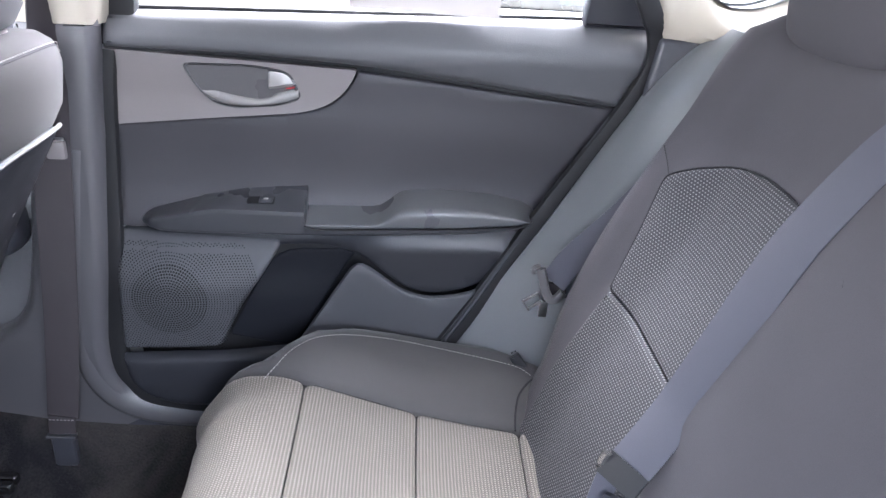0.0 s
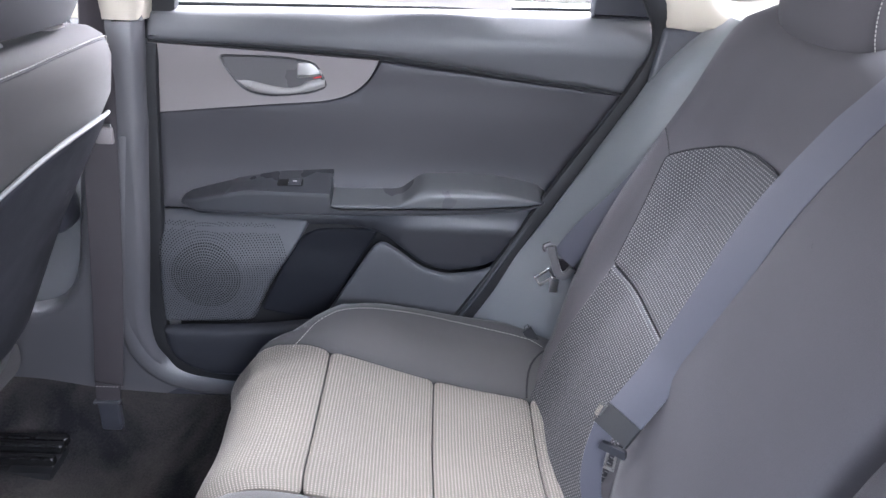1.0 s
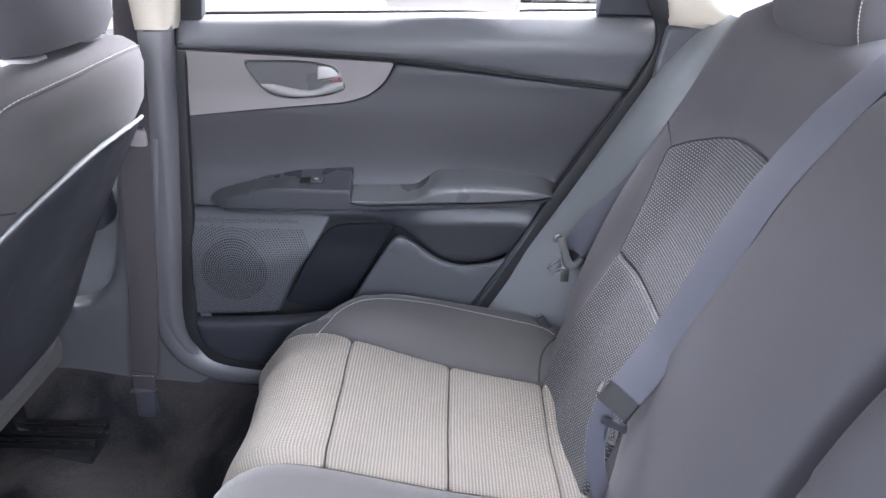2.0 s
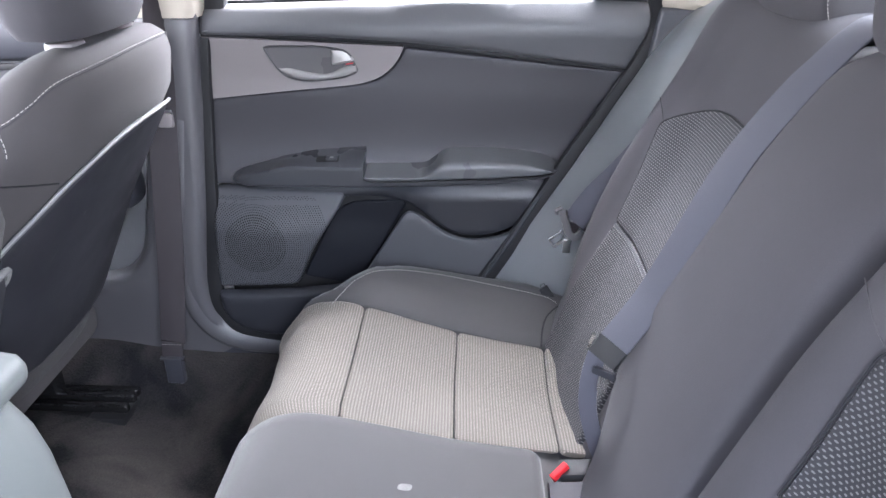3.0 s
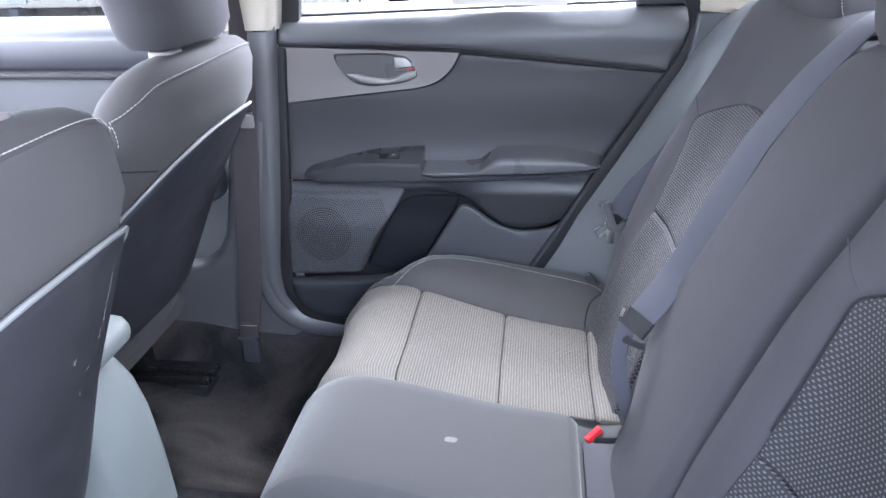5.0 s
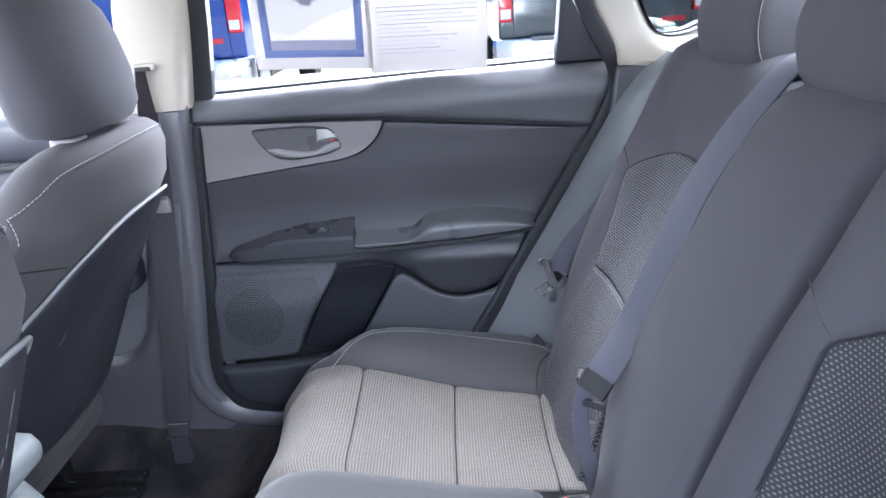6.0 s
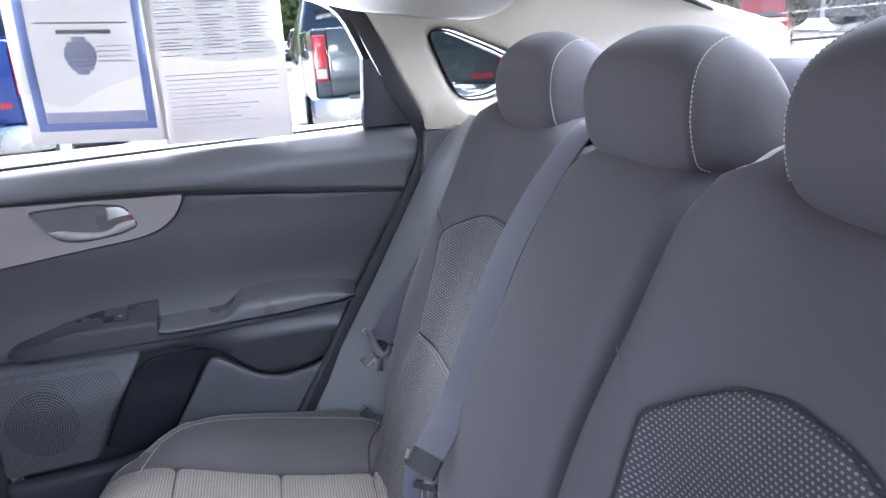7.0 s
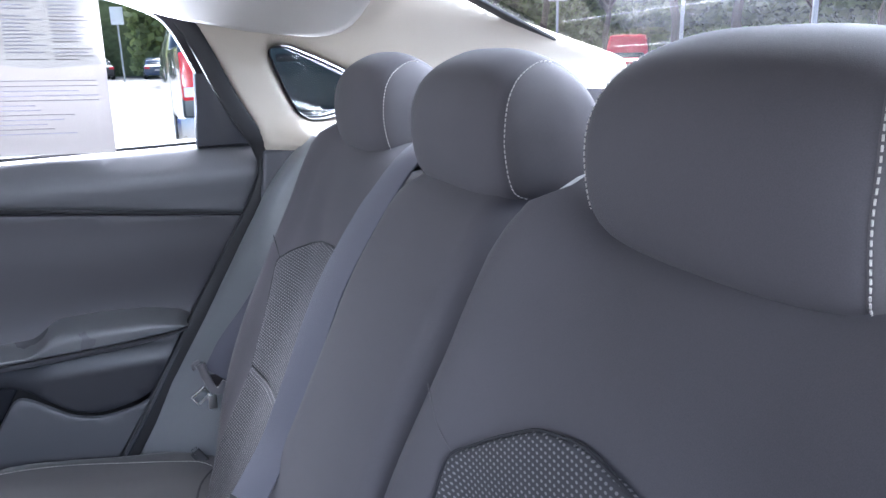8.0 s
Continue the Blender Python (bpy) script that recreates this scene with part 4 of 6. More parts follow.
def along(line, run, s):
    """The point and the outward turn of a profile at a run of s."""
    i = min(max(int(np.searchsorted(run, s)) - 1, 0), len(line) - 2)
    k = (s - run[i]) / (run[i + 1] - run[i])
    return line[i].lerp(line[i + 1], k), (line[i + 1] - line[i]).normalized()


def back_s(z):
    return float(np.interp(z, [p.z for p in BACK_LINE[:52]], BACK_RUN[:52]))


def seat_s(x):
    return float(np.interp(-x, [-p.x for p in SEAT_LINE[:42]], SEAT_RUN[:42]))


FAR_EDGE = [(0.46, 0.030), (0.59, 0.032), (0.68, 0.046), (0.75, 0.048), (0.83, 0.044), (0.93, 0.034), (1.0, 0.027), (1.06, 0.024), (1.12, 0.018)]
FAR_SIDE = [(0.46, 0.034), (0.64, 0.038), (0.70, 0.029), (0.765, 0.018), (0.85, 0.014), (0.923, 0.014), (0.97, 0.007), (1.05, 0.007), (1.12, 0.004)]
FAR_CENTRE = [(0.46, 0.022), (0.64, 0.022), (0.765, 0.002), (0.85, -0.007), (0.93, -0.011), (0.975, -0.011), (1.03, 0.0), (1.12, 0.004)]


def back_bulge(y, s):
    """How far the backs stand forward of their common line: side bolsters, hollow centres, the fuller middle."""
    t = abs(abs(y) - 0.335)
    if y > 0.113:
        z = along(BACK_LINE, BACK_RUN, s)[0].z
        edge, side, mid = (eased_table(k, z, 0.02) for k in (FAR_EDGE, FAR_SIDE, FAR_CENTRE))
        h = mid + (0.5 * side - 0.004 - mid) * smoothstep(0.31, 0.15, y) + (side - mid) * smoothstep(0.345, 0.435, y) + (edge - side) * smoothstep(0.428, 0.488, y)
        return h + 0.002 * noise.noise((y * 6, s * 6, 2.0))
    if y < -0.125:
        h = 0.026 * smoothstep(0.10, 0.16, t) - 0.030 * max(0.0, 1 - (t / 0.14) ** 2) * smoothstep(0.15, 0.33, s) * smoothstep(0.54, 0.40, s) - 0.008 * (1 - smoothstep(0.0, 0.13, t))
        h *= 1 - 0.7 * smoothstep(0.42, 0.60, s)
        return h + 0.004 * noise.noise((y * 6, s * 6, 2.0))
    return 0.022 + 0.018 * (1 - smoothstep(0.0, 0.45, s)) - 0.010 * smoothstep(0.45, 0.62, s) - 0.012 * (y / 0.125) ** 2 + 0.003 * noise.noise((y * 6, s * 6, 5.0))


def back_face(y, s, out=0.0):
    p, d = along(BACK_LINE, BACK_RUN, s)
    n = Vector((-d.z, 0, d.x))
    q = p + n * (out + back_bulge(y, s))
    return Vector((q.x, y, q.z))


SEAT_EDGE = [(seat_s(x), y) for x, y in ((0.05, 0.58), (-0.138, 0.575), (-0.217, 0.574), (-0.29, 0.562), (-0.333, 0.543), (-0.37, 0.514), (-0.387, 0.494), (-0.402, 0.480))] + [(0.60, 0.47), (0.9, 0.47)]


def seat_bulge(x_s, y):
    a = abs(y)
    h = 0.022 * (1 - smoothstep(0.105, 0.135, a)) * smoothstep(0.10, 0.20, x_s)
    h += 0.029 * smoothstep(0.41, 0.51, a) - 0.012 * math.exp(-(((a - 0.28) / 0.1) ** 2))
    h *= 1 - 0.4 * smoothstep(0.55, 0.75, x_s)
    over = a - lerp_table(SEAT_EDGE, x_s)
    h -= 0.026 * smoothstep(0.36, 0.48, a) * smoothstep(0.44, 0.53, x_s) * (1 - smoothstep(0.58, 0.68, x_s))
    return h - 0.9 * max(0.0, over) * smoothstep(0.0, 0.03, over)


def seat_face(s, y, out=0.0):
    p, d = along(SEAT_LINE, SEAT_RUN, s)
    n = Vector((d.z, 0, -d.x))
    q = p + n * (out + seat_bulge(s, y))
    q.x -= (0.022 * smoothstep(0.12, 0.18, abs(y)) - 0.012) * smoothstep(0.40, 0.58, s)
    return Vector((q.x, y, q.z))


def curve_on(face, pts, out, n=6):
    return [face(p.x, p.y, out) for p in spline([(a, b, 0) for a, b in pts], n)]


def bench_cushion():
    bench = thing("rear_seat_cushion", (-0.2, 0, 0.36), "charcoal cloth rear bench cushion with pale dotted inserts", "seat cushion")
    core = []
    for j in range(33):
        y = -0.60 + 1.2 * j / 32
        e = smoothstep(0.56, 0.60, abs(y)) * 0.035
        ring = [seat_face(s, y, -0.012 - e) for s in np.linspace(0.02, SEAT_RUN[-1], 34)]
        ring += [Vector((-0.40, y, 0.34)), Vector((0.05, y, 0.34)), Vector((0.09, y, 0.45))]
        core.append(ring)
    part("cushion_body", loft(core), CLOTH_SEAT, bench)
    fr, rear = SEAT_RUN[-1] - 0.03, seat_s(0.045)
    a, b, c = seat_s(-0.345), seat_s(-0.183), seat_s(-0.032)
    # dotted inserts, front to rear, with a groove between them
    for side in (1, -1):
        def yy(v):
            return side * v
        panel("dotted_insert", rounded([(a + 0.0008, yy(0.135), 0.010), (fr, yy(0.135)), (fr, yy(0.47)), (a + 0.12, yy(0.475), 0.03), (a + 0.055, yy(0.462), 0.03), (a + 0.0008, yy(0.436), 0.010)], 0.02, 3), seat_face, CUSHION_CLOTH, bench, "pale dotted cloth insert", step=0.018, puff=0.003, roll=0.005, sink=-0.0005)
        panel("dotted_insert", rounded([(b + 0.0008, yy(0.135), 0.010), (a - 0.0008, yy(0.135), 0.010), (a - 0.0008, yy(0.436), 0.010), (b + 0.0008, yy(0.420), 0.010)], 0.01, 2), seat_face, CUSHION_CLOTH, bench, "pale dotted cloth insert", step=0.018, puff=0.0035, roll=0.005, sink=-0.0005)
        panel("dotted_insert", rounded([(c + 0.0008, yy(0.135), 0.010), (b - 0.0008, yy(0.135), 0.010), (b - 0.0008, yy(0.420), 0.010), (c + 0.0008, yy(0.404), 0.010)], 0.01, 2), seat_face, CUSHION_CLOTH, bench, "pale dotted cloth insert", step=0.018, puff=0.0035, roll=0.005, sink=-0.0005)
        panel("dotted_insert", rounded([(rear, yy(0.135), 0.010), (c - 0.0008, yy(0.135), 0.010), (c - 0.0008, yy(0.404), 0.010), (rear, yy(0.41), 0.010)], 0.01, 2), seat_face, CUSHION_CLOTH, bench, "pale dotted cloth insert", step=0.018, puff=0.006, roll=0.005, sink=0.002)
        # plain bolster beside the door
        panel("side_bolster", rounded([(rear, yy(0.414), 0.01), (c, yy(0.410)), (b, yy(0.425)), (a, yy(0.441)), (a + 0.055, yy(0.467), 0.03), (a + 0.12, yy(0.478), 0.03), (a + 0.30, yy(0.474), 0.02), (a + 0.30, yy(0.530), 0.03), (a + 0.12, yy(0.560), 0.05), (a, yy(0.592), 0.05), (b, yy(0.600), 0.1), (c, yy(0.590), 0.05), (rear, yy(0.55), 0.02)], 0.02, 4), seat_face, CLOTH_SEAT, bench, "plain charcoal bolster", step=0.018, puff=0.004, roll=0.02, sink=0.008)
        line = curve_on(seat_face, [(seat_s(-0.402), yy(0.452)), (seat_s(-0.387), yy(0.472)), (seat_s(-0.37), yy(0.496)), (seat_s(-0.333), yy(0.527)), (seat_s(-0.29), yy(0.547)), (seat_s(-0.217), yy(0.560)), (seat_s(-0.138), yy(0.555)), (seat_s(-0.033), yy(0.534)), (seat_s(-0.004), yy(0.512))], 0.0045)
        stitches(line, bench)
        part("rear_seam", tube(curve_on(seat_face, [(c + 0.004, yy(0.408)), (c - 0.006, yy(0.47)), (rear + 0.03, yy(0.52))], 0.004), 0.0016, 5), SEAM, bench)
    panel("centre_panel", rounded([(seat_s(-0.062), -0.128, 0.02), (fr + 0.01, -0.124), (fr + 0.01, 0.124), (seat_s(-0.062), 0.128, 0.02)], 0.02, 3), seat_face, CLOTH_SEAT, bench, "plain charcoal centre seat with a pale scuff", step=0.02, puff=0.004, roll=0.016, sink=0.012)
    scuff = panel("pale_scuff", rounded([(seat_s(-0.256), -0.004), (seat_s(-0.254), 0.008), (seat_s(-0.236), 0.010), (seat_s(-0.238), -0.002)], 0.006, 3), seat_face, SCUFF, bench, "small pale scuff mark", step=0.02, puff=0.0048, roll=0.002, sink=-0.0035)
    return bench


def dotted_back(side):
    """One outer backrest, with its dotted centre."""
    nm = thing("rear_seat_section", (0.1, side * 0.335, 0.5), "charcoal cloth rear backrest with a dotted mesh centre", "seat backrest", "rear backrests")
    def yy(v):
        return side * v
    rows = []
    for s in np.linspace(0.0, BACK_RUN[-1], 46):
        z = along(BACK_LINE, BACK_RUN, s)[0].z if s < back_s(1.12) else 1.13
        out = 0.60 - 0.03 * smoothstep(1.06, 1.13, z) if side < 0 else lerp_table([(0.5, 0.512), (0.60, 0.508), (0.70, 0.500), (0.93, 0.497), (1.0, 0.490), (1.08, 0.497), (1.12, 0.492), (1.13, 0.480)], z)
        inn = lerp_table([(0.5, 0.120), (1.02, 0.128), (1.08, 0.136), (1.13, 0.17)], z)
        ring = []
        n = 26
        for k in range(n + 1):
            u = k / n
            y = inn + (out - inn) * u
            e = 0.055 * ((0.6 if side < 0 else 0.15) * smoothstep(0.90, 1.0, u) ** 1.6 + 0.30 * smoothstep(0.06, 0.0, u) ** 1.6)
            lift = 0.030 * smoothstep(1.0, 1.11, z) * smoothstep(0.0, 0.12, u) * smoothstep(0.07, 0.12, 0.335 - y) if side < 0 else 0.010 * smoothstep(1.02, 1.11, z) * smoothstep(0.7, 0.95, u)
            ring.append(back_face(yy(y), s, -0.004 - e) + Vector((0, 0, lift)))
        back = along(BACK_LINE, BACK_RUN, s)[0]
        if side > 0:
            ring += [ring[-1] + Vector((0.010, 0.003, 0)), ring[-1] + Vector((0.035, 0.001, 0))]
        ring += [Vector((max(back.x + 0.10, 0.16), yy(out - 0.02), min(back.z, 1.10))), Vector((max(back.x + 0.10, 0.16), yy(inn + 0.02), min(back.z, 1.10)))]
        rows.append(ring)
    part("cloth_cover", loft(rows), CLOTH, nm)
    z = back_s
    crest = [(0.445, 0.926), (0.405, 0.952), (0.366, 0.973), (0.330, 0.983), (0.285, 0.988), (0.225, 0.988), (0.165, 0.982)] if side > 0 else [(0.475, 0.960), (0.430, 0.988), (0.385, 1.002), (0.330, 1.005), (0.285, 0.994), (0.241, 0.966), (0.206, 0.938)]
    rim, foot, inner = (0.462, 0.475, 0.208) if side < 0 else (0.420, 0.426, 0.165)
    mesh_up = rounded([(yy(rim), z(0.7655), 0.003)] + [(yy(a), z(b), 0.012) for a, b in crest] + [(yy(inner), z(0.7655), 0.003)], 0.02, 4)
    panel("mesh_centre", mesh_up, back_face, MESH_CLOTH, nm, "dotted mesh cloth centre", step=0.014, puff=0.004, roll=0.006, sink=0.004)
    mesh_low = rounded([(yy(rim), z(0.764), 0.003), (yy(inner), z(0.764), 0.003), (yy(inner - 0.008), z(0.56)), (yy(inner - 0.010), z(0.51)), (yy(foot), z(0.51)), (yy(foot - 0.004), z(0.58))], 0.02, 4)
    panel("mesh_centre", mesh_low, back_face, MESH_CLOTH, nm, "dotted mesh cloth centre", step=0.014, puff=0.004, roll=0.006, sink=0.004)
    piping = [Vector((p[0], p[1], 0)) for p in mesh_up]
    part("mesh_seam", tube([back_face(*(a.lerp(b, k / 6)).xy, 0.0012) for a, b in zip(piping[4:], piping[5:-4]) for k in range(6)], 0.0012, 5), SEAM, nm)
    outer = [(0.528, crest[0][1] + 0.017), (0.507, crest[0][1] + 0.009), (0.480, crest[0][1])] if side < 0 else [(0.478, crest[0][1] + 0.026), (0.462, crest[0][1] + 0.014), (0.447, crest[0][1])]
    for line in (outer, [(0.142, crest[-1][1] + 0.027), (0.165, crest[-1][1] + 0.017), (crest[-1][0] - 0.002, crest[-1][1])]):
        part("bolster_seam", tube(curve_on(back_face, [(yy(a), z(b)) for a, b in line], -0.0042), 0.0007, 5), CLOTH_PALE if side < 0 else SEAM, nm)
    return nm


def middle_back():
    nm = thing("middle_seat_section", (0.1, 0, 0.5), "plain charcoal cloth middle backrest", "seat backrest", "rear backrests")
    rows = []
    far_edge = [(0.46, 0.0), (0.55, 0.004), (0.592, 0.017), (0.65, 0.031), (0.706, 0.040), (0.745, 0.038), (0.79, 0.033), (0.833, 0.027), (0.92, 0.018), (0.988, 0.014), (1.05, 0.010), (1.09, 0.007), (1.12, 0.0)]
    for s in np.linspace(0.0, BACK_RUN[-1], 46):
        p, d = along(BACK_LINE, BACK_RUN, s)
        n = Vector((-d.z, 0, d.x))
        w = 0.129 if p.z < 1.06 else 0.129 - 0.25 * (p.z - 1.06)
        w += 0.02 * smoothstep(0.85, 0.60, p.z)
        wide = 0.118 - 0.02 * smoothstep(1.08, 1.13, p.z)
        drop = 0.014 * smoothstep(0.52, 0.72, s)
        ring = []
        for k in range(25):
            u = -1 + 2 * k / 24
            if u > 0:
                h = (1 - u**2) * (back_bulge(0, s) + 0.002) + u**2 * eased_table(far_edge, p.z, 0.02) - 0.002 * smoothstep(0.90, 1.0, u) ** 1.5 - drop
                ring.append(Vector((p.x, u * wide, p.z)) + n * h)
            else:
                e = 0.040 * smoothstep(0.74, 1.0, -u) ** 1.4
                ring.append(back_face(u * min(w, 0.1249), s, 0.002 - e - drop) + Vector((0, u * max(w - 0.1249, 0), 0)))
        ring.append(ring[-1] + Vector((0.020, 0.004, 0)))
        ring += [Vector((p.x + 0.08, wide - 0.01, min(p.z, 1.09))), Vector((p.x + 0.08, -w + 0.02, min(p.z, 1.09)))]
        rows.append(ring)
    part("cloth_cover", loft(rows), CLOTH, nm)
    part("pinched_seam", tube(curve_on(back_face, [(0.062, back_s(0.961)), (0.070, back_s(0.968)), (0.080, back_s(0.966))], 0.0012), 0.0011, 5), SEAM, nm)
    return nm


def rear_headrest(y0):
    """A fat rounded cushion: cloth front, paler side panels and a pale stitched seam between them."""
    nm = thing("rear_headrest", (0.29, y0, 1.10), "charcoal cloth rear headrest with pale stitched seams", "headrest", "rear headrests")
    prof = [Vector(p) for p in spline([(0.268, 1.092, 0), (0.243, 1.106, 0), (0.233, 1.145, 0), (0.234, 1.180, 0), (0.244, 1.208, 0), (0.264, 1.228, 0), (0.292, 1.238, 0), (0.322, 1.221, 0), (0.346, 1.186, 0), (0.362, 1.146, 0), (0.352, 1.104, 0), (0.305, 1.088, 0)], 5, True)]
    c = Vector((0.300, 1.165, 0))
    rise, broad, cut = (0.007, 1.055, 60.0) if y0 < -0.1 else (0.0, 1.0, 72.0)

    def half(p):
        return eased_table([(1.085, 0.100), (1.12, 0.113), (1.175, 0.113), (1.20, 0.106), (1.22, 0.094), (1.24, 0.074)], p.y, 0.008)

    def ring(angle, swell=1.0):
        """A loop round the cushion, from its middle (0) to its side (90 degrees)."""
        r = max(math.cos(angle), 1e-4) ** 0.16
        across = math.copysign(abs(math.sin(angle)) ** 0.72, angle)
        out = []
        for p in prof:
            q = c + (p - c) * (r * swell)
            q.x -= 0.010 * math.cos(angle) * smoothstep(0.32, 0.24, p.x)
            w = broad * (half(c + (p - c) * r) * r + 0.121 * (1 - r))
            out.append(Vector((q.x, y0 + across * w * swell, q.y + rise)))
        return out

    seam_at = radians(cut)
    part("cloth_cover", loft([ring(seam_at * k / 16, 1.0 - 0.010 * smoothstep(0.93, 1.0, abs(k) / 16)) for k in range(-16, 17)], cap=False), CLOTH, nm, smooth=80)
    for side in (1, -1):
        angles = [cut + (89.95 - cut) * k for k in (0, 0.05, 0.12, 0.22, 0.36, 0.52, 0.68, 0.82, 0.92, 0.97, 0.992, 1.0)]
        cheek = [ring(side * radians(a), 0.990 if a == cut else 1.0) for a in angles]
        mid = sum(cheek[-1], Vector()) / len(prof)
        cheek += [[mid.lerp(p, f) + Vector((0, side * b, 0)) for p in cheek[-1]] for f, b in ((0.75, 0.0007), (0.5, 0.0012), (0.25, 0.0015), (0.05, 0.0016))]
        part("side_panel", loft(cheek), CLOTH_PALE, nm, "paler grey cloth side", smooth=80)
        seam = ring(side * radians(cut + 1), 1.004)
        n = len(seam)
        stitches([seam[i % n] for i in range(1, 32)], nm, r=0.0006, length=0.0028, gap=0.0017)
    for dy in (-0.05, 0.05):
        part("post", tube([(0.29, y0 + dy, 1.06), (0.29, y0 + dy, 1.12)], 0.005, 8, up=(1, 0, 0)), CHROME, nm)
    return nm


def buckle_tongue(name_parent, at, up, across, size=1.0, pale=0.0):
    """A belt tongue: slotted steel plate in a moulded grip."""
    up, across = Vector(up).normalized(), Vector(across).normalized()
    out = up.cross(across)
    def place(u, v, o):
        return Vector(at) + across * (u * size) + up * (v * size) + out * (o * size)
    grip = part("latch_grip", prism(rounded([(-0.03, -0.008), (0.03, -0.008), (0.026, 0.010), (-0.026, 0.010)], 0.005, 3), lambda u, v, o: place(u, v, o - 0.006), 0.012, 0.003), TRIM_SATIN, name_parent, "black latch grip")
    for lo, hi in (((-0.012, -0.045), (-0.006, -0.006)), ((0.006, -0.045), (0.012, -0.006)), ((-0.012, -0.050), (0.012, -0.042))):
        part("latch_plate", prism([Vector(lo), Vector((hi[0], lo[1])), Vector(hi), Vector((lo[0], hi[1]))], lambda u, v, o: place(u, v, o - 0.0015), 0.003, 0.0006), STEEL, grip, "steel latch plate")
    return grip


def far_belt():
    """The outer rear belt: down beside the seat to a tongue tucked at the bolster."""
    belt = thing("rear_seat_belt", (0.02, 0.56, 0.62), "slate grey rear seat belt tucked beside the backrest", "seat belt", "rear seat belts")
    path = spline([(0.155, 0.490, 0.935), (0.128, 0.503, 0.885), (0.092, 0.520, 0.825), (0.050, 0.536, 0.765), (0.024, 0.545, 0.715)], 6)
    part("webbing", sweep(bmesh.new(), path, slab_section(0.0025, 0.042, 0.001), up=(0.6, -0.8, 0.0), up_end=(0.85, -0.5, 0.0)), WEB, belt)
    path = spline([(0.024, 0.548, 0.712), (0.034, 0.558, 0.68), (0.05, 0.57, 0.60), (0.06, 0.565, 0.53)], 5)
    part("lap_webbing", sweep(bmesh.new(), path, slab_section(0.0025, 0.040, 0.001), up=(0.85, -0.5, 0.0)), WEB_DARK, belt)
    # steel tongue: a long bar and a slotted plate
    bar = part("latch_grip", sweep(bmesh.new(), spline([(0.002, 0.545, 0.738), (0.008, 0.542, 0.715), (0.018, 0.541, 0.690), (0.030, 0.540, 0.688), (0.040, 0.541, 0.70)], 5), slab_section(0.010, 0.014, 0.004)), CUP, belt, "grey moulded latch")
    part("latch_hook", tube(spline([(0.000, 0.546, 0.742), (-0.010, 0.544, 0.738), (-0.008, 0.543, 0.73)], 4), 0.004, 6), CUP, bar)
    loop = bmesh.new()
    pts = [Vector(p) for p in ((-0.018, 0.556, 0.674), (0.004, 0.556, 0.690), (0.012, 0.555, 0.676), (-0.008, 0.555, 0.660))]
    sweep(loop, pts + pts[:2], slab_section(0.005, 0.003, 0.001), up=(0, 1, 0), caps=False)
    part("latch_plate", loop, STEEL, bar, "slotted steel plate")
    part("latch_plate", box((0.008, 0.552, 0.648), (0.022, 0.556, 0.678), 0.0015), STEEL, bar, "steel plate")
    return belt


def middle_belt():
    """The middle belt: from between the headrests down over the split, its tongue hanging on a looped strap."""
    belt = thing("middle_seat_belt", (0.02, 0.12, 0.55), "slate grey middle seat belt hanging across the seat split", "seat belt", "rear seat belts")
    path = spline([(0.34, 0.142, 1.100), (0.300, 0.140, 1.128), (0.262, 0.138, 1.130), (0.236, 0.137, 1.112), (0.208, 0.136, 1.08), (0.185, 0.136, 1.05), (0.144, 0.136, 0.985), (0.118, 0.134, 0.931), (0.098, 0.131, 0.883), (0.075, 0.127, 0.83), (0.058, 0.123, 0.795), (0.036, 0.113, 0.765), (0.013, 0.104, 0.735)], 6)
    part("webbing", sweep(bmesh.new(), path, slab_section(0.003, 0.046, 0.001), up=(-0.08, 1.0, 0.0), up_end=(-0.75, 0.75, 0.0)), WEB, belt)
    part("belt_sleeve", sweep(bmesh.new(), [(0.0165, 0.1055, 0.740), (0.009, 0.102, 0.730), (0.001, 0.098, 0.720)], slab_section(0.008, 0.047, 0.003), up=(-0.75, 0.75, 0.0)), BLACK, belt, "dark rounded belt sleeve")
    path = spline([(-0.002, 0.110, 0.722), (-0.008, 0.110, 0.68), (-0.006, 0.110, 0.635), (0.006, 0.108, 0.59), (0.022, 0.106, 0.55), (0.045, 0.104, 0.525)], 6)
    part("strap_loop", sweep(bmesh.new(), path, slab_section(0.0025, 0.024, 0.001), up=(1.0, -0.35, 0.1)), WEB, belt)
    grip = buckle_tongue(belt, (0.006, 0.092, 0.704), (0.05, 0.02, 1.0), (0.75, -0.6, 0.0), 0.55)
    part("thumb_rest", sweep(bmesh.new(), spline([(-0.005, 0.117, 0.746), (-0.009, 0.117, 0.728), (-0.002, 0.113, 0.712)], 4), slab_section(0.007, 0.010, 0.003)), CHROME, grip, "bright metal latch hook")
    return belt


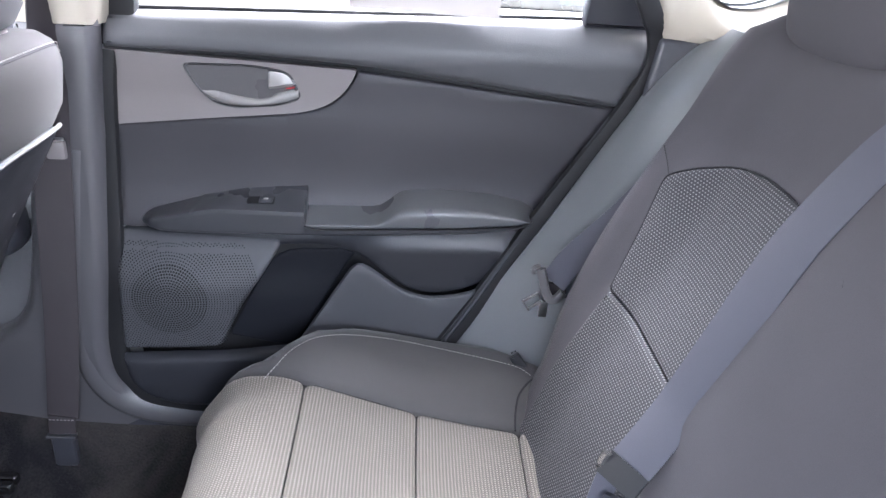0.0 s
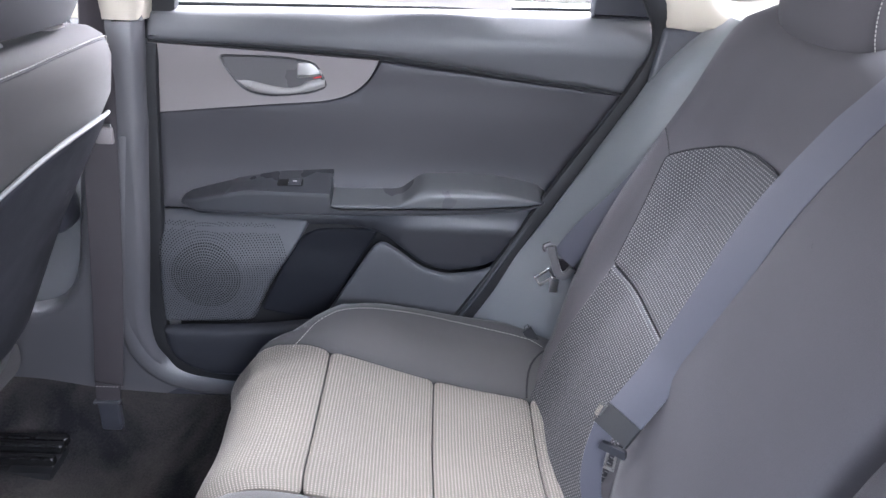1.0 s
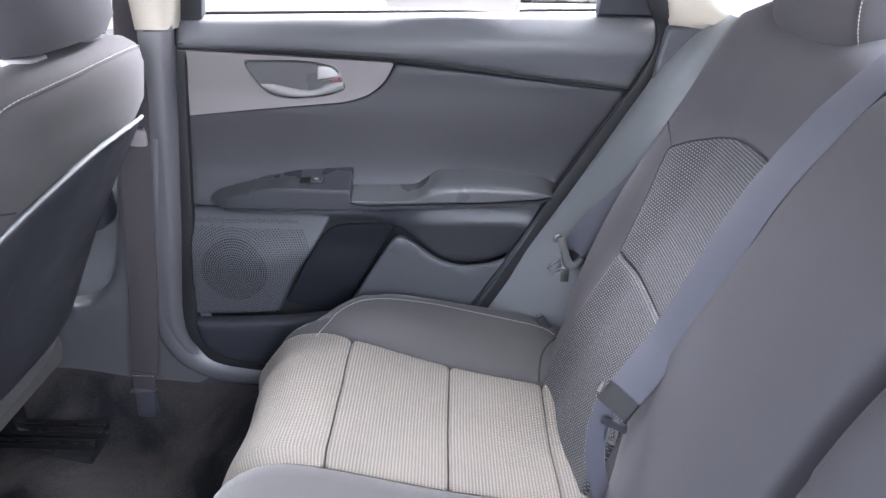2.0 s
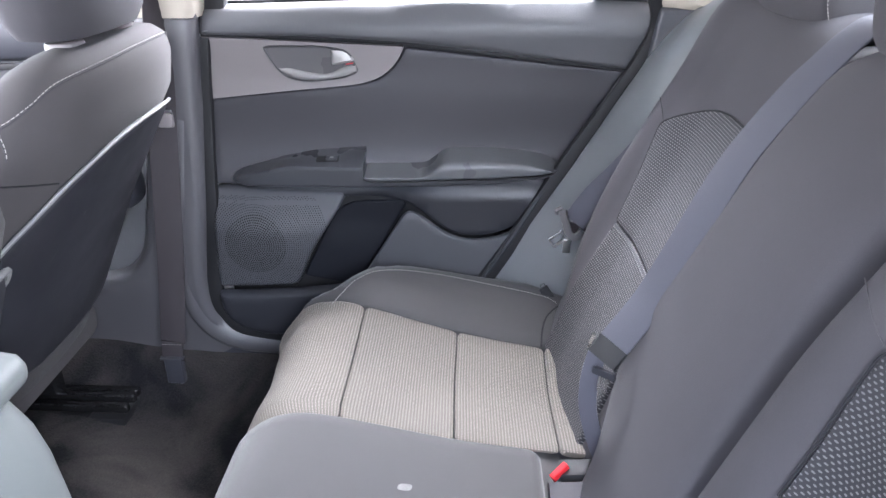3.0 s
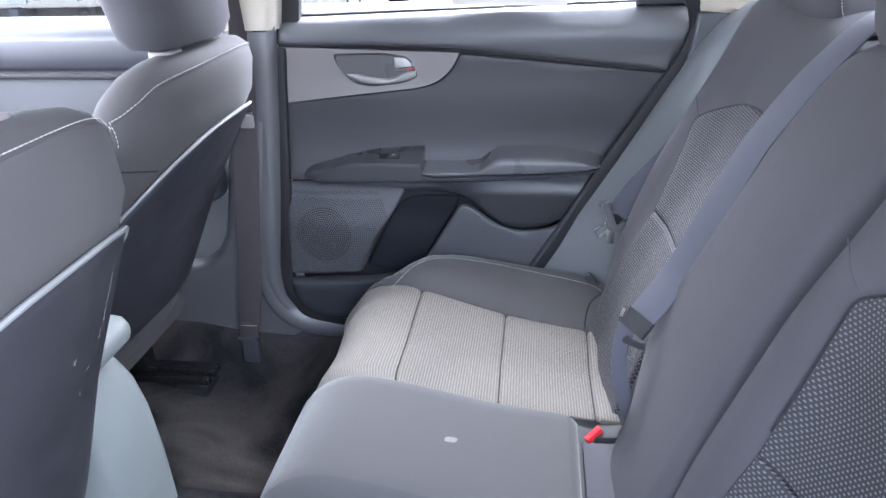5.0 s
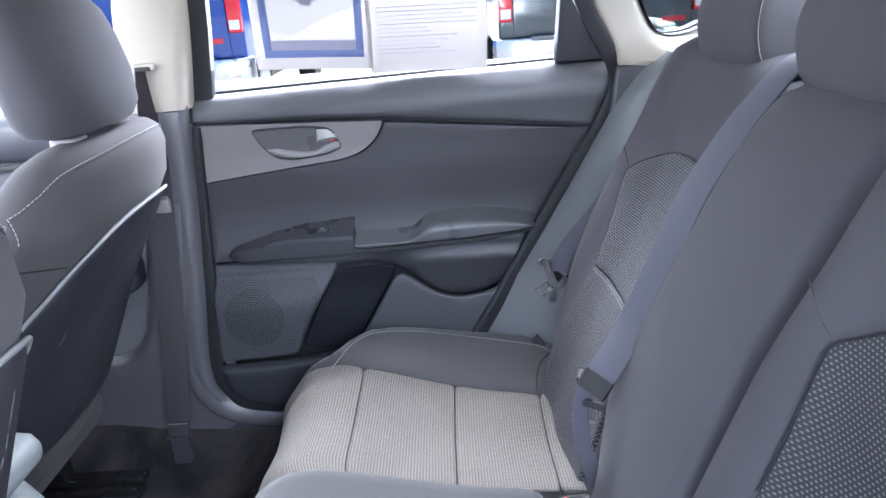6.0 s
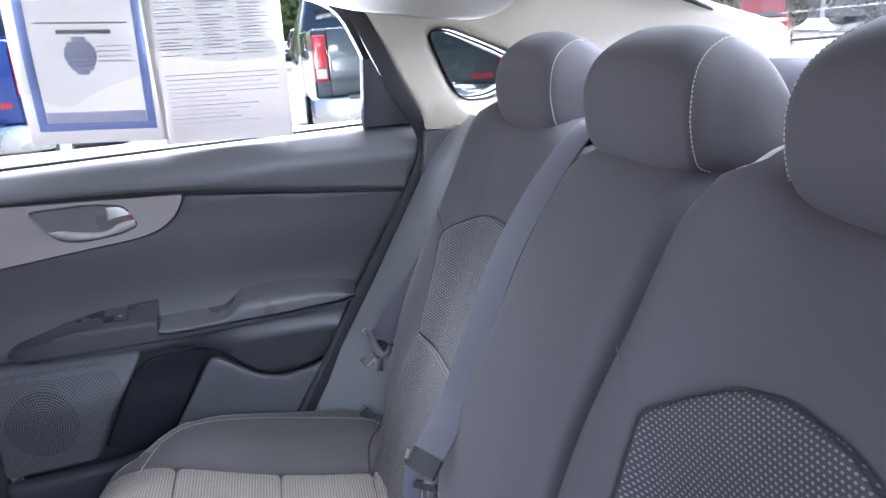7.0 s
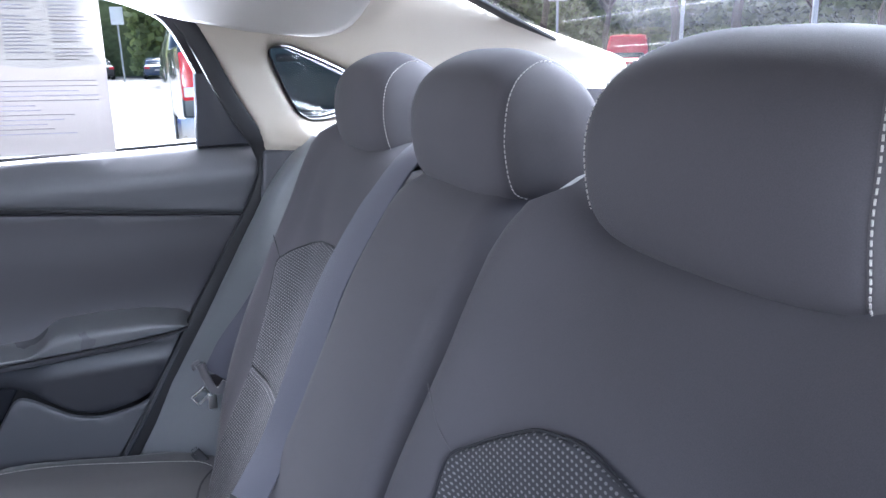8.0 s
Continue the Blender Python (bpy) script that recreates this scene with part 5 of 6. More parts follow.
def red_buckle():
    nm = thing("belt_buckle", (-0.03, 0.08, 0.55), "black belt buckle with a red release button in the seat gap", "belt buckle", "belt buckles")
    part("case", sweep(bmesh.new(), [(-0.036, 0.092, 0.538), (0.0, 0.088, 0.545), (0.05, 0.08, 0.550)], slab_section(0.034, 0.024, 0.007)), BLACK, nm)
    part("release_button", sweep(bmesh.new(), [(-0.050, 0.074, 0.545), (-0.030, 0.088, 0.557)], slab_section(0.009, 0.012, 0.003)), RED, nm, "red release button")
    part("elastic_flap", sweep(bmesh.new(), [(-0.056, 0.008, 0.546), (-0.020, 0.008, 0.548), (0.045, 0.008, 0.556)], slab_section(0.11, 0.010, 0.004)), CLOTH, nm, "folded cloth flap")
    return nm


def lap_buckle():
    """The far seat's lower buckle, lying in the gap behind the cushion."""
    nm = thing("lap_belt_buckle", (-0.015, 0.545, 0.56), "small black belt buckle tucked behind the rear cushion", "belt buckle", "belt buckles")
    part("case", sweep(bmesh.new(), [(-0.024, 0.546, 0.578), (-0.010, 0.538, 0.560), (0.004, 0.530, 0.540)], slab_section(0.018, 0.010, 0.004), up=(-0.6, -0.2, 0.8)), BLACK, nm)
    rim = [Vector(p) for p in ((-0.029, 0.545, 0.583), (-0.021, 0.553, 0.583), (-0.017, 0.547, 0.576), (-0.025, 0.539, 0.576))]
    part("slot_rim", sweep(bmesh.new(), rim + rim[:2], circle(0.0009, 6), caps=False), STEEL, nm, "thin steel rim round the slot")
    return nm


def side_bolster():
    """The smooth moulded panel between the backrest and the door opening."""
    nm = thing("side_bolster_trim", (0.1, 0.58, 0.55), "smooth grey vinyl bolster beside the backrest", "side trim", kind="structure")
    def face(u, z, out=0.0):
        """u: 0 at the door, 1 at the backrest."""
        x0 = eased_table([(0.45, -0.16), (0.57, -0.115), (0.79, 0.018), (0.97, 0.120), (1.006, 0.136), (1.045, 0.162), (1.085, 0.193), (1.115, 0.224)], z, 0.012)
        y0 = eased_table([(0.45, 0.612), (0.95, 0.612), (1.006, 0.594), (1.045, 0.584), (1.085, 0.568), (1.115, 0.525)], z, 0.015)
        x1 = eased_table([(0.45, 0.10), (0.60, 0.125), (0.70, 0.142), (0.80, 0.148), (0.87, 0.142), (0.93, 0.140), (0.995, 0.160), (1.038, 0.184), (1.076, 0.209), (1.115, 0.234)], z, 0.012)
        x, y = x0 + (x1 - x0) * u, y0 + (0.489 - y0) * u
        bow = math.sin(math.pi * min(max(u, 0), 1)) * eased_table([(0.5, 0.0), (0.75, 0.006), (0.90, 0.012), (1.02, 0.016), (1.10, 0.008)], z, 0.02)
        return Vector((x - (out + bow) * 0.7, y - (out + bow) * 0.7, z))
    rows = [[face(k / 14, z) for k in range(15)] for z in np.linspace(0.42, 1.108, 36)]
    rows = [r + [Vector((r[-1].x + 0.05, 0.62, r[-1].z)), Vector((r[0].x + 0.02, 0.68, r[0].z))] for r in rows]
    part("moulded_panel", loft(rows), BOLSTER, nm)
    panel("top_gusset", rounded([(0.145, 1.080, 0.006), (0.19, 1.086, 0.02), (0.236, 1.112, 0.02), (0.215, 1.04, 0.03), (0.132, 0.985, 0.02)], 0.01, 4), lambda x, z, out=0.0: Vector((x, 0.603 - 0.025 * smoothstep(0.15, 0.21, x) - out, z)), TRIM_DARK, nm, "dark textured corner trim", step=0.015, puff=0.003, roll=0.006, sink=0.01)
    return nm


bench_cushion()
for side in (1, -1):
    dotted_back(side)
middle_back()
for y0 in (0.343, 0.008, -0.346):
    rear_headrest(y0)
side_bolster()
far_belt()
middle_belt()
red_buckle()
lap_buckle()


# ---------------------------------------------------------------- front seats
def front_seat():
    """A bucket seat from behind: cloth back, dark pocket panel under a welt, headrest on two posts."""
    nm = thing("bucket_seat", (-0.85, 0.36, 0.33), "charcoal cloth front seat with a dark back pocket", "car seat", "front seats")
    yc = 0.36
    spine = [(0.50, -0.958, 0.085, 0.225), (0.60, -0.915, 0.09, 0.240), (0.75, -0.845, 0.086, 0.248), (0.88, -0.772, 0.084, 0.248), (0.96, -0.722, 0.078, 0.242), (1.02, -0.698, 0.066, 0.222), (1.045, -0.688, 0.052, 0.195), (1.058, -0.683, 0.036, 0.165), (1.066, -0.680, 0.015, 0.12)]
    zs = [r[0] for r in spine]

    def at_z(z):
        return [float(np.interp(z, zs, [r[k] for r in spine])) for k in (1, 2, 3)]

    def face(y, z, out=0.0):
        x, d, w = at_z(z)
        k = min(abs(y) / w, 1.0)
        return Vector((x + d * max(1 - k**2.6, 0) ** (1 / 2.6) + out, yc + y, z))

    rings = []
    for z in [0.50 + 0.02 * k for k in range(26)] + [1.015, 1.03, 1.045, 1.052, 1.058, 1.062, 1.066]:
        x, d, w = at_z(z)
        ring = []
        for k in range(48):
            a = 2 * math.pi * k / 48
            ca, sa = math.cos(a), math.sin(a)
            ring.append(Vector((x + d * math.copysign(abs(ca) ** (2 / 2.6), ca), yc + w * math.copysign(abs(sa) ** (2 / 2.6), sa), z)))
        rings.append(ring)
    part("backrest", loft(rings), CLOTH_SIDE, nm)
    # pocket panel with its welt
    lip = [(-0.243, 0.80), (-0.215, 0.852), (-0.16, 0.900), (-0.08, 0.930), (0.0, 0.940), (0.10, 0.940), (0.16, 0.934), (0.205, 0.922), (0.243, 0.885)]
    low = [(0.238, 0.70), (0.222, 0.60), (0.17, 0.565), (0.08, 0.555), (-0.08, 0.555), (-0.17, 0.565), (-0.222, 0.60), (-0.238, 0.70)]
    pocket = panel("pocket_panel", [Vector((a, b)) for a, b in lip + low], face, BACK_VINYL, nm, "dark smooth seat-back pocket", step=0.02, puff=0.009, roll=0.012, sink=0.004)
    part("welt", tube([face(p.x, p.y, 0.009) for p in spline([(a, b, 0) for a, b in lip], 6)], 0.0030, 6), WELT, pocket, "pale welt along the pocket")
    seam = [face(p.x, p.y, 0.001) for p in spline([(-0.238, 0.960, 0), (-0.228, 1.000, 0), (-0.20, 1.026, 0), (-0.15, 1.040, 0), (-0.03, 1.046, 0), (0.10, 1.046, 0), (0.165, 1.040, 0), (0.205, 1.026, 0), (0.232, 0.990, 0)], 6)]
    part("top_seam", tube([p + Vector((-0.0006, 0, 0)) for p in seam], 0.0009, 5), CLOTH, nm)
    stitches([p + Vector((0.001, 0, 0.004)) for p in seam], nm, r=0.0006)
    for sy in (-1, 1):
        part("side_seam", tube([face(sy * p.x, p.y, 0.0004) for p in spline([(0.245, 0.930, 0), (0.215, 0.921, 0), (0.165, 0.906, 0)], 5)], 0.0012, 5), SEAM, nm)
    rng = random.Random(5)
    for a, b, turn, long in [(rng.uniform(-0.19, 0.19), rng.uniform(0.56, 0.84), rng.uniform(1.0, 2.0), rng.choice((0.004, 0.006, 0.010, 0.022))) for k in range(9)] + [(0.167, 0.876, 1.5, 0.030), (0.165, 0.846, 1.6, 0.014), (0.160, 0.828, 1.5, 0.010), (0.139, 0.80, 0.4, 0.005)]:
        part("scratch", tube([face(a + long * u * math.cos(turn), b + long * u * math.sin(turn), 0.0088) for u in (-0.5, 0, 0.5)], rng.uniform(0.0003, 0.0006), 4, up=(0.2, 0.5, 1)), SCUFF, pocket, "small pale scratch")
    # headrest
    hr = []
    for k, (z, x, d, w) in enumerate([(1.074, -0.700, 0.03, 0.09), (1.080, -0.700, 0.050, 0.122), (1.10, -0.700, 0.060, 0.136), (1.15, -0.707, 0.064, 0.142), (1.20, -0.717, 0.062, 0.140), (1.24, -0.725, 0.056, 0.132), (1.265, -0.731, 0.044, 0.115), (1.276, -0.735, 0.02, 0.09)]):
        z -= 0.003
        hr.append([Vector((x + d * math.copysign(abs(math.cos(a)) ** 0.72, math.cos(a)), yc + w * math.copysign(abs(math.sin(a)) ** 0.72, math.sin(a)), z)) for a in [2 * math.pi * q / 40 for q in range(40)]])
    head = part("headrest", loft(hr), CLOTH, nm, "charcoal cloth headrest")
    for dy in (-0.075, 0.075):
        part("post", tube([(-0.684, yc + dy, 0.97), (-0.694, yc + dy, 1.09)], 0.006, 10, up=(1, 0, 0)), CHROME, head)
        collar = part("post_collar", prism(rounded([(-0.708, yc + dy - 0.022), (-0.668, yc + dy - 0.022), (-0.668, yc + dy + 0.022), (-0.708, yc + dy + 0.022)], 0.010, 4), lambda u, v, o: Vector((u, v, 1.058 + o)), 0.013, 0.004), INSERT, nm, "grey post collar")
    # base cushion, side cover and runners
    rows = []
    for x, z0, z1, w in ((-1.32, 0.44, 0.56, 0.20), (-1.28, 0.40, 0.585, 0.235), (-1.1, 0.40, 0.575, 0.245), (-1.0, 0.41, 0.545, 0.24), (-0.925, 0.43, 0.53, 0.225), (-0.90, 0.45, 0.51, 0.21)):
        rows.append([Vector((x, yc + p.x, p.y)) for p in rounded([(-w, z0), (w, z0), (w, z1), (-w, z1)], 0.05, 4)])
    part("seat_cushion", loft(rows), CLOTH_SIDE, nm)
    for dy in (-0.235, 0.115):
        rail = part("runner", box((-1.25, yc + dy - 0.034, 0.334), (-0.806, yc + dy - 0.018, 0.352), 0.006, 3), RAIL, nm, "black steel runner")
        part("runner_lip", box((-1.25, yc + dy - 0.008, 0.338), (-0.802, yc + dy + 0.008, 0.358), 0.006, 3), RAIL, rail)
        part("runner_edge", box((-1.25, yc + dy + 0.018, 0.334), (-0.806, yc + dy + 0.034, 0.352), 0.006, 3), RAIL, rail)
        part("runner_bed", box((-1.25, yc + dy - 0.036, 0.305), (-0.815, yc + dy + 0.036, 0.322), 0.003), BLACK, rail)
        part("runner_leg", box((-1.2, yc + dy - 0.02, 0.352), (-0.95, yc + dy + 0.02, 0.42), 0.006), RAIL, nm)
    return nm


right_seat = front_seat()
left_seat = copy_thing(right_seat, pose(-0.85 + 0.13, -0.36, 0.375))
right_seat.location.x -= 0.015
# the near seat's back is set more upright, its headrest drawn further out on the posts
hinge = Vector((-0.85, 0.36, 0.33))
upright = Matrix.Translation(hinge + Vector((0.077, 0, -0.019))) @ Matrix.Rotation(radians(-7), 4, "Y") @ Matrix.Translation(-hinge)
for piece in left_seat.children:
    if not piece.name.startswith(("seat_cushion", "runner")):
        lift = 0.055 if piece.name.startswith("headrest") else 0.0
        piece.matrix_basis = upright @ Matrix.Translation((0, 0, lift)) @ piece.matrix_basis

# centre console between the front seats
console = thing("centre_console", (-0.8, 0, 0.39), "grey plastic centre console with a padded lid", "console")
rows = []
for x, z0, z1, w in ((-1.3, 0.33, 0.60, 0.105), (-0.90, 0.33, 0.684, 0.09), (-0.79, 0.33, 0.684, 0.085), (-0.755, 0.33, 0.672, 0.082), (-0.735, 0.33, 0.648, 0.079), (-0.720, 0.33, 0.605, 0.076), (-0.710, 0.33, 0.54, 0.073), (-0.704, 0.335, 0.47, 0.068)):
    rows.append([Vector((x, p.x, p.y)) for p in rounded([(-w, z0, 0.02), (w, z0, 0.02), (w - 0.008, z1, 0.05), (-w + 0.008, z1, 0.05)], 0.04, 5)])
part("console_body", loft(rows), CONSOLE, console)
rows = []
for x, z0, z1, w in ((-1.05, 0.686, 0.725, 0.085), (-0.77, 0.686, 0.728, 0.085), (-0.735, 0.687, 0.726, 0.08), (-0.722, 0.690, 0.721, 0.07), (-0.716, 0.697, 0.713, 0.055)):
    rows.append([Vector((x, p.x, p.y)) for p in rounded([(-w, z0), (w, z0), (w, z1), (-w, z1)], 0.02, 4)])
part("padded_lid", loft(rows), CONSOLE, console, "padded armrest lid")

# front door on the far side, seen past the seats
front_door = thing("door_2", (-1.2, 0.66, 0.36), "closed front car door with charcoal trim", "car door", kind="structure")
panel("door_card", rounded([(-1.72, 1.02), (-1.72, 0.40), (-0.76, 0.40), (-0.74, 1.045)], 0.03, 3), lambda x, z, out=0.0: Vector((x, lerp_table(DOOR_Y, z) + 0.045 * smoothstep(0.9, 0.7, z) - out, z)), PAD, front_door, step=0.05, puff=0, roll=0.02, sink=0.05)
# darker plastic than the rear door's top, standing in for weaker light here
panel("upper_pad", rounded([(-1.72, 1.045), (-1.72, 0.965), (-0.74, 0.965), (-0.735, 1.065)], 0.01, 3), upper_face, TRIM_DARK, front_door, step=0.04, puff=0.016, roll=0.016, sink=0.02)
# black strip in place of the shade under the door top
part("shadow_gap", sweep(bmesh.new(), [(-1.7, 0.652, 0.957), (-0.75, 0.652, 0.957)], slab_section(0.006, 0.012, 0.003)), BLACK, front_door)
part("armrest", box((-1.55, 0.58, 0.70), (-0.80, 0.66, 0.78), 0.03, 4), TRIM_DARK, front_door)
part("door_skin", box((-1.75, 0.715, 0.36), (-0.74, 0.735, 1.07), 0.008), SKIN, front_door)
g = bmesh.new()
g.faces.new([g.verts.new((x, glass_y(z), z)) for x, z in ((-1.70, 1.05), (-0.75, 1.06), (-0.72, 1.36), (-1.25, 1.34))])
bmesh.ops.solidify(g, geom=g.faces[:], thickness=0.004)
fg = part("window_pane", g, GLASS, front_door, smooth=0)
fg.visible_shadow = False

# front door on the near side, closing the cabin there
near_door = thing("door_3", (-1.2, -0.66, 0.36), "closed front car door on the driver's side", "car door", kind="structure")
part("door_card", box((-1.72, -0.70, 0.36), (-0.76, -0.64, 1.05), 0.02), TRIM_DARK, near_door)
part("door_skin", box((-1.75, -0.735, 0.36), (-0.74, -0.715, 1.07), 0.008), SKIN, near_door)
g = bmesh.new()
g.faces.new([g.verts.new((x, -glass_y(z), z)) for x, z in ((-1.70, 1.05), (-0.75, 1.06), (-0.72, 1.36), (-1.25, 1.34))])
bmesh.ops.solidify(g, geom=g.faces[:], thickness=0.004)
part("window_pane", g, TINT, near_door, smooth=0)

# windscreen over the dashboard
window_front = thing("window_2", (-1.7, 0, 0.95), "sloping tinted windscreen", "window", kind="structure")
g = bmesh.new()
g.faces.new([g.verts.new(p) for p in ((-1.80, -0.66, 0.95), (-1.80, 0.66, 0.95), (-1.30, 0.56, 1.40), (-1.30, -0.56, 1.40))])
bmesh.ops.solidify(g, geom=g.faces[:], thickness=0.005)
wg = part("pane", g, TINT, window_front, smooth=0)
wg.visible_shadow = True

# dashboard, to close the cabin in front
dash = thing("dashboard", (-1.65, 0, 0.4), "dark grey dashboard", "dashboard", kind="structure")
part("dash_body", box((-1.74, -0.66, 0.55), (-1.42, 0.66, 0.95), 0.06, 4), TRIM_DARK, dash)


# ---------------------------------------------------------------- papers hung inside the far window
def hung_sheet(label, x0, z0, turn, fill):
    """A letter-size sheet hanging against the glass, slightly curled; fill draws its print as thin raised layers."""
    nm = thing("paper_sheet", (x0, 0.645, z0), label, "paper", "papers in the window")
    c, s = math.cos(radians(turn)), math.sin(radians(turn))

    def place(u, v, out=0.0):
        """u to the right, v up, metres from the lower left corner."""
        a, b = u * c - v * s, u * s + v * c
        curl = 0.006 * math.sin(u * 16) * (1 - v / 0.3) + 0.004 * math.cos(v * 20 + u * 9)
        return Vector((x0 + a, 0.648 - 0.19 * b + curl - out, z0 + b * 0.98))

    def sheet(name, pts, mat, out, parent, lab="", step=0.02):
        return panel(name, [Vector(p) for p in pts], place, mat, parent, lab, step=step, puff=out, roll=0.0005, sink=-out + 0.0002, rings=(1.0,))

    base = sheet("sheet", [(0, 0), (0.216, 0), (0.216, 0.279), (0, 0.279)], PAPER, 0.0, nm)
    fill(lambda name, u0, v0, u1, v1, mat, out, lab="": sheet(name, [(u0, v0), (u1, v0), (u1, v1), (u0, v1)], mat, out, base, lab, step=0.03))
    return nm


def certificate(bar):
    bar("border", 0.016, 0.022, 0.200, 0.036, INK_BLUE, 0.0006, "blue printed border")
    bar("border", 0.016, 0.250, 0.200, 0.264, INK_BLUE, 0.0006, "blue printed border")
    bar("border", 0.016, 0.036, 0.030, 0.250, INK_BLUE, 0.0006, "blue printed border")
    bar("border", 0.186, 0.036, 0.200, 0.250, INK_BLUE, 0.0006, "blue printed border")
    bar("foot_band", 0.031, 0.037, 0.185, 0.054, INK_PALE, 0.0007)
    bar("heading_rule", 0.040, 0.196, 0.176, 0.1985, INK, 0.0008)
    bar("printed_line", 0.070, 0.180, 0.150, 0.187, INK, 0.0008)
    for k in range(4):
        bar("printed_line", 0.125, 0.160 - 0.008 * k, 0.176, 0.162 - 0.008 * k, INK_PALE, 0.0008)
    for k, w in enumerate((0.010, 0.018, 0.022, 0.024, 0.024, 0.021, 0.017, 0.010)):
        bar("seal_band", 0.100 - w, 0.168 - 0.0075 * k, 0.100 + w, 0.1755 - 0.0075 * k, INK_PALE, 0.0008, "pale blue printed seal")


def notice(bar):
    rng = random.Random(4)
    bar("heading", 0.070, 0.266, 0.150, 0.2705, INK, 0.0006)
    for k in range(21):
        v = 0.256 - 0.0053 * k
        for u0 in (0.018, 0.082, 0.146):
            if rng.random() < 0.9:
                bar("printed_line", u0, v, u0 + rng.uniform(0.03, 0.056), v + 0.0016, INK_PALE if rng.random() < 0.6 else INK, 0.0006)
    bar("rule", 0.018, 0.118, 0.200, 0.1192, INK, 0.0006)
    for k in range(11):
        v = 0.110 - 0.0075 * k
        bar("printed_line", 0.018, v, 0.018 + (0.182 if rng.random() < 0.6 else rng.uniform(0.09, 0.16)), v + 0.0013, INK_PALE if k % 3 else INK, 0.0006)


hung_sheet("white certificate with a blue border hanging in the window", -0.512, 1.112, -3.0, certificate)
hung_sheet("white printed notice hanging in the window", -0.302, 1.092, -1.0, notice)


# ---------------------------------------------------------------- outside: the car park
CONCRETE = material("worn_sunlit_concrete", (0.115, 0.110, 0.103), 0.9, grain=6, bump=0.2, vary=0.08, blotch=0.25)
LEAF = leaf_shader("green_leaves", (0.27, 0.31, 0.12))
LEAF_DARK = leaf_shader("deep_green_leaves", (0.24, 0.28, 0.11))
WOOD_SHADE = material("wood_shade_green", (0.14, 0.165, 0.07), 0.9, grain=3, bump=0.6, vary=0.5, blotch=0.6)
BARK = material("grey_brown_bark", (0.12, 0.09, 0.07), 0.9, grain=30, bump=0.6, vary=0.3)
TYRE = material("black_tyre_rubber", (0.02, 0.02, 0.02), 0.8, grain=60)
LAMP_RED = material("red_lamp_lens", (0.62, 0.015, 0.03), 0.15, grain=80, bump=0.1, coat=0.5)
LAMP_WHITE = material("clear_lamp_lens", (0.75, 0.72, 0.7), 0.15, grain=80, bump=0.1, coat=0.5)
CAR_GLASS = material("dark_car_glass", (0.03, 0.04, 0.045), 0.06, grain=50, bump=0.0)
BUMPER = material("bright_chrome_bumper", (0.55, 0.55, 0.55), 0.3, metal=1.0, grain=20, bump=0.02)
GREY_PLASTIC = material("dull_grey_underbody", (0.16, 0.15, 0.145), 0.7, grain=30)
POLE = material("galvanised_pole", (0.45, 0.46, 0.46), 0.5, metal=0.4, grain=40)
SIGN = material("white_sign_paint", (0.8, 0.8, 0.78), 0.5, grain=40, bump=0.02)


def paint(name, colour):
    return material(name, colour, 0.25, metal=0.2, grain=40, bump=0.01, vary=0.04, blotch=0.6, coat=0.8)


BLUE, DARK, RED_PAINT, WHITE, NAVY, BLACKP = (paint(n, c) for n, c in (("blue_truck_paint", (0.012, 0.055, 0.27)), ("dark_slate_paint", (0.03, 0.045, 0.052)), ("red_paint", (0.45, 0.02, 0.04)), ("white_paint", (0.75, 0.75, 0.74)), ("navy_paint", (0.06, 0.09, 0.16)), ("black_paint", (0.03, 0.03, 0.035))))

ground = bmesh.new()
bmesh.ops.create_grid(ground, x_segments=60, y_segments=60, size=400)
tagged(part("ground", ground, CONCRETE, smooth=0), "worn sunlit concrete car park", "ground", kind="structure")


def wheel(parent, x, y, r=0.38, w=0.25):
    t = part("wheel", sweep(bmesh.new(), [(x - w / 2, y, r), (x - w / 2 + 0.03, y, r), (x + w / 2 - 0.03, y, r), (x + w / 2, y, r)], circle(r, 24)), TYRE, parent)
    part("rim", sweep(bmesh.new(), [(x - w / 2 - 0.01, y, r), (x + w / 2 + 0.01, y, r)], circle(r * 0.62, 18)), POLE, t)


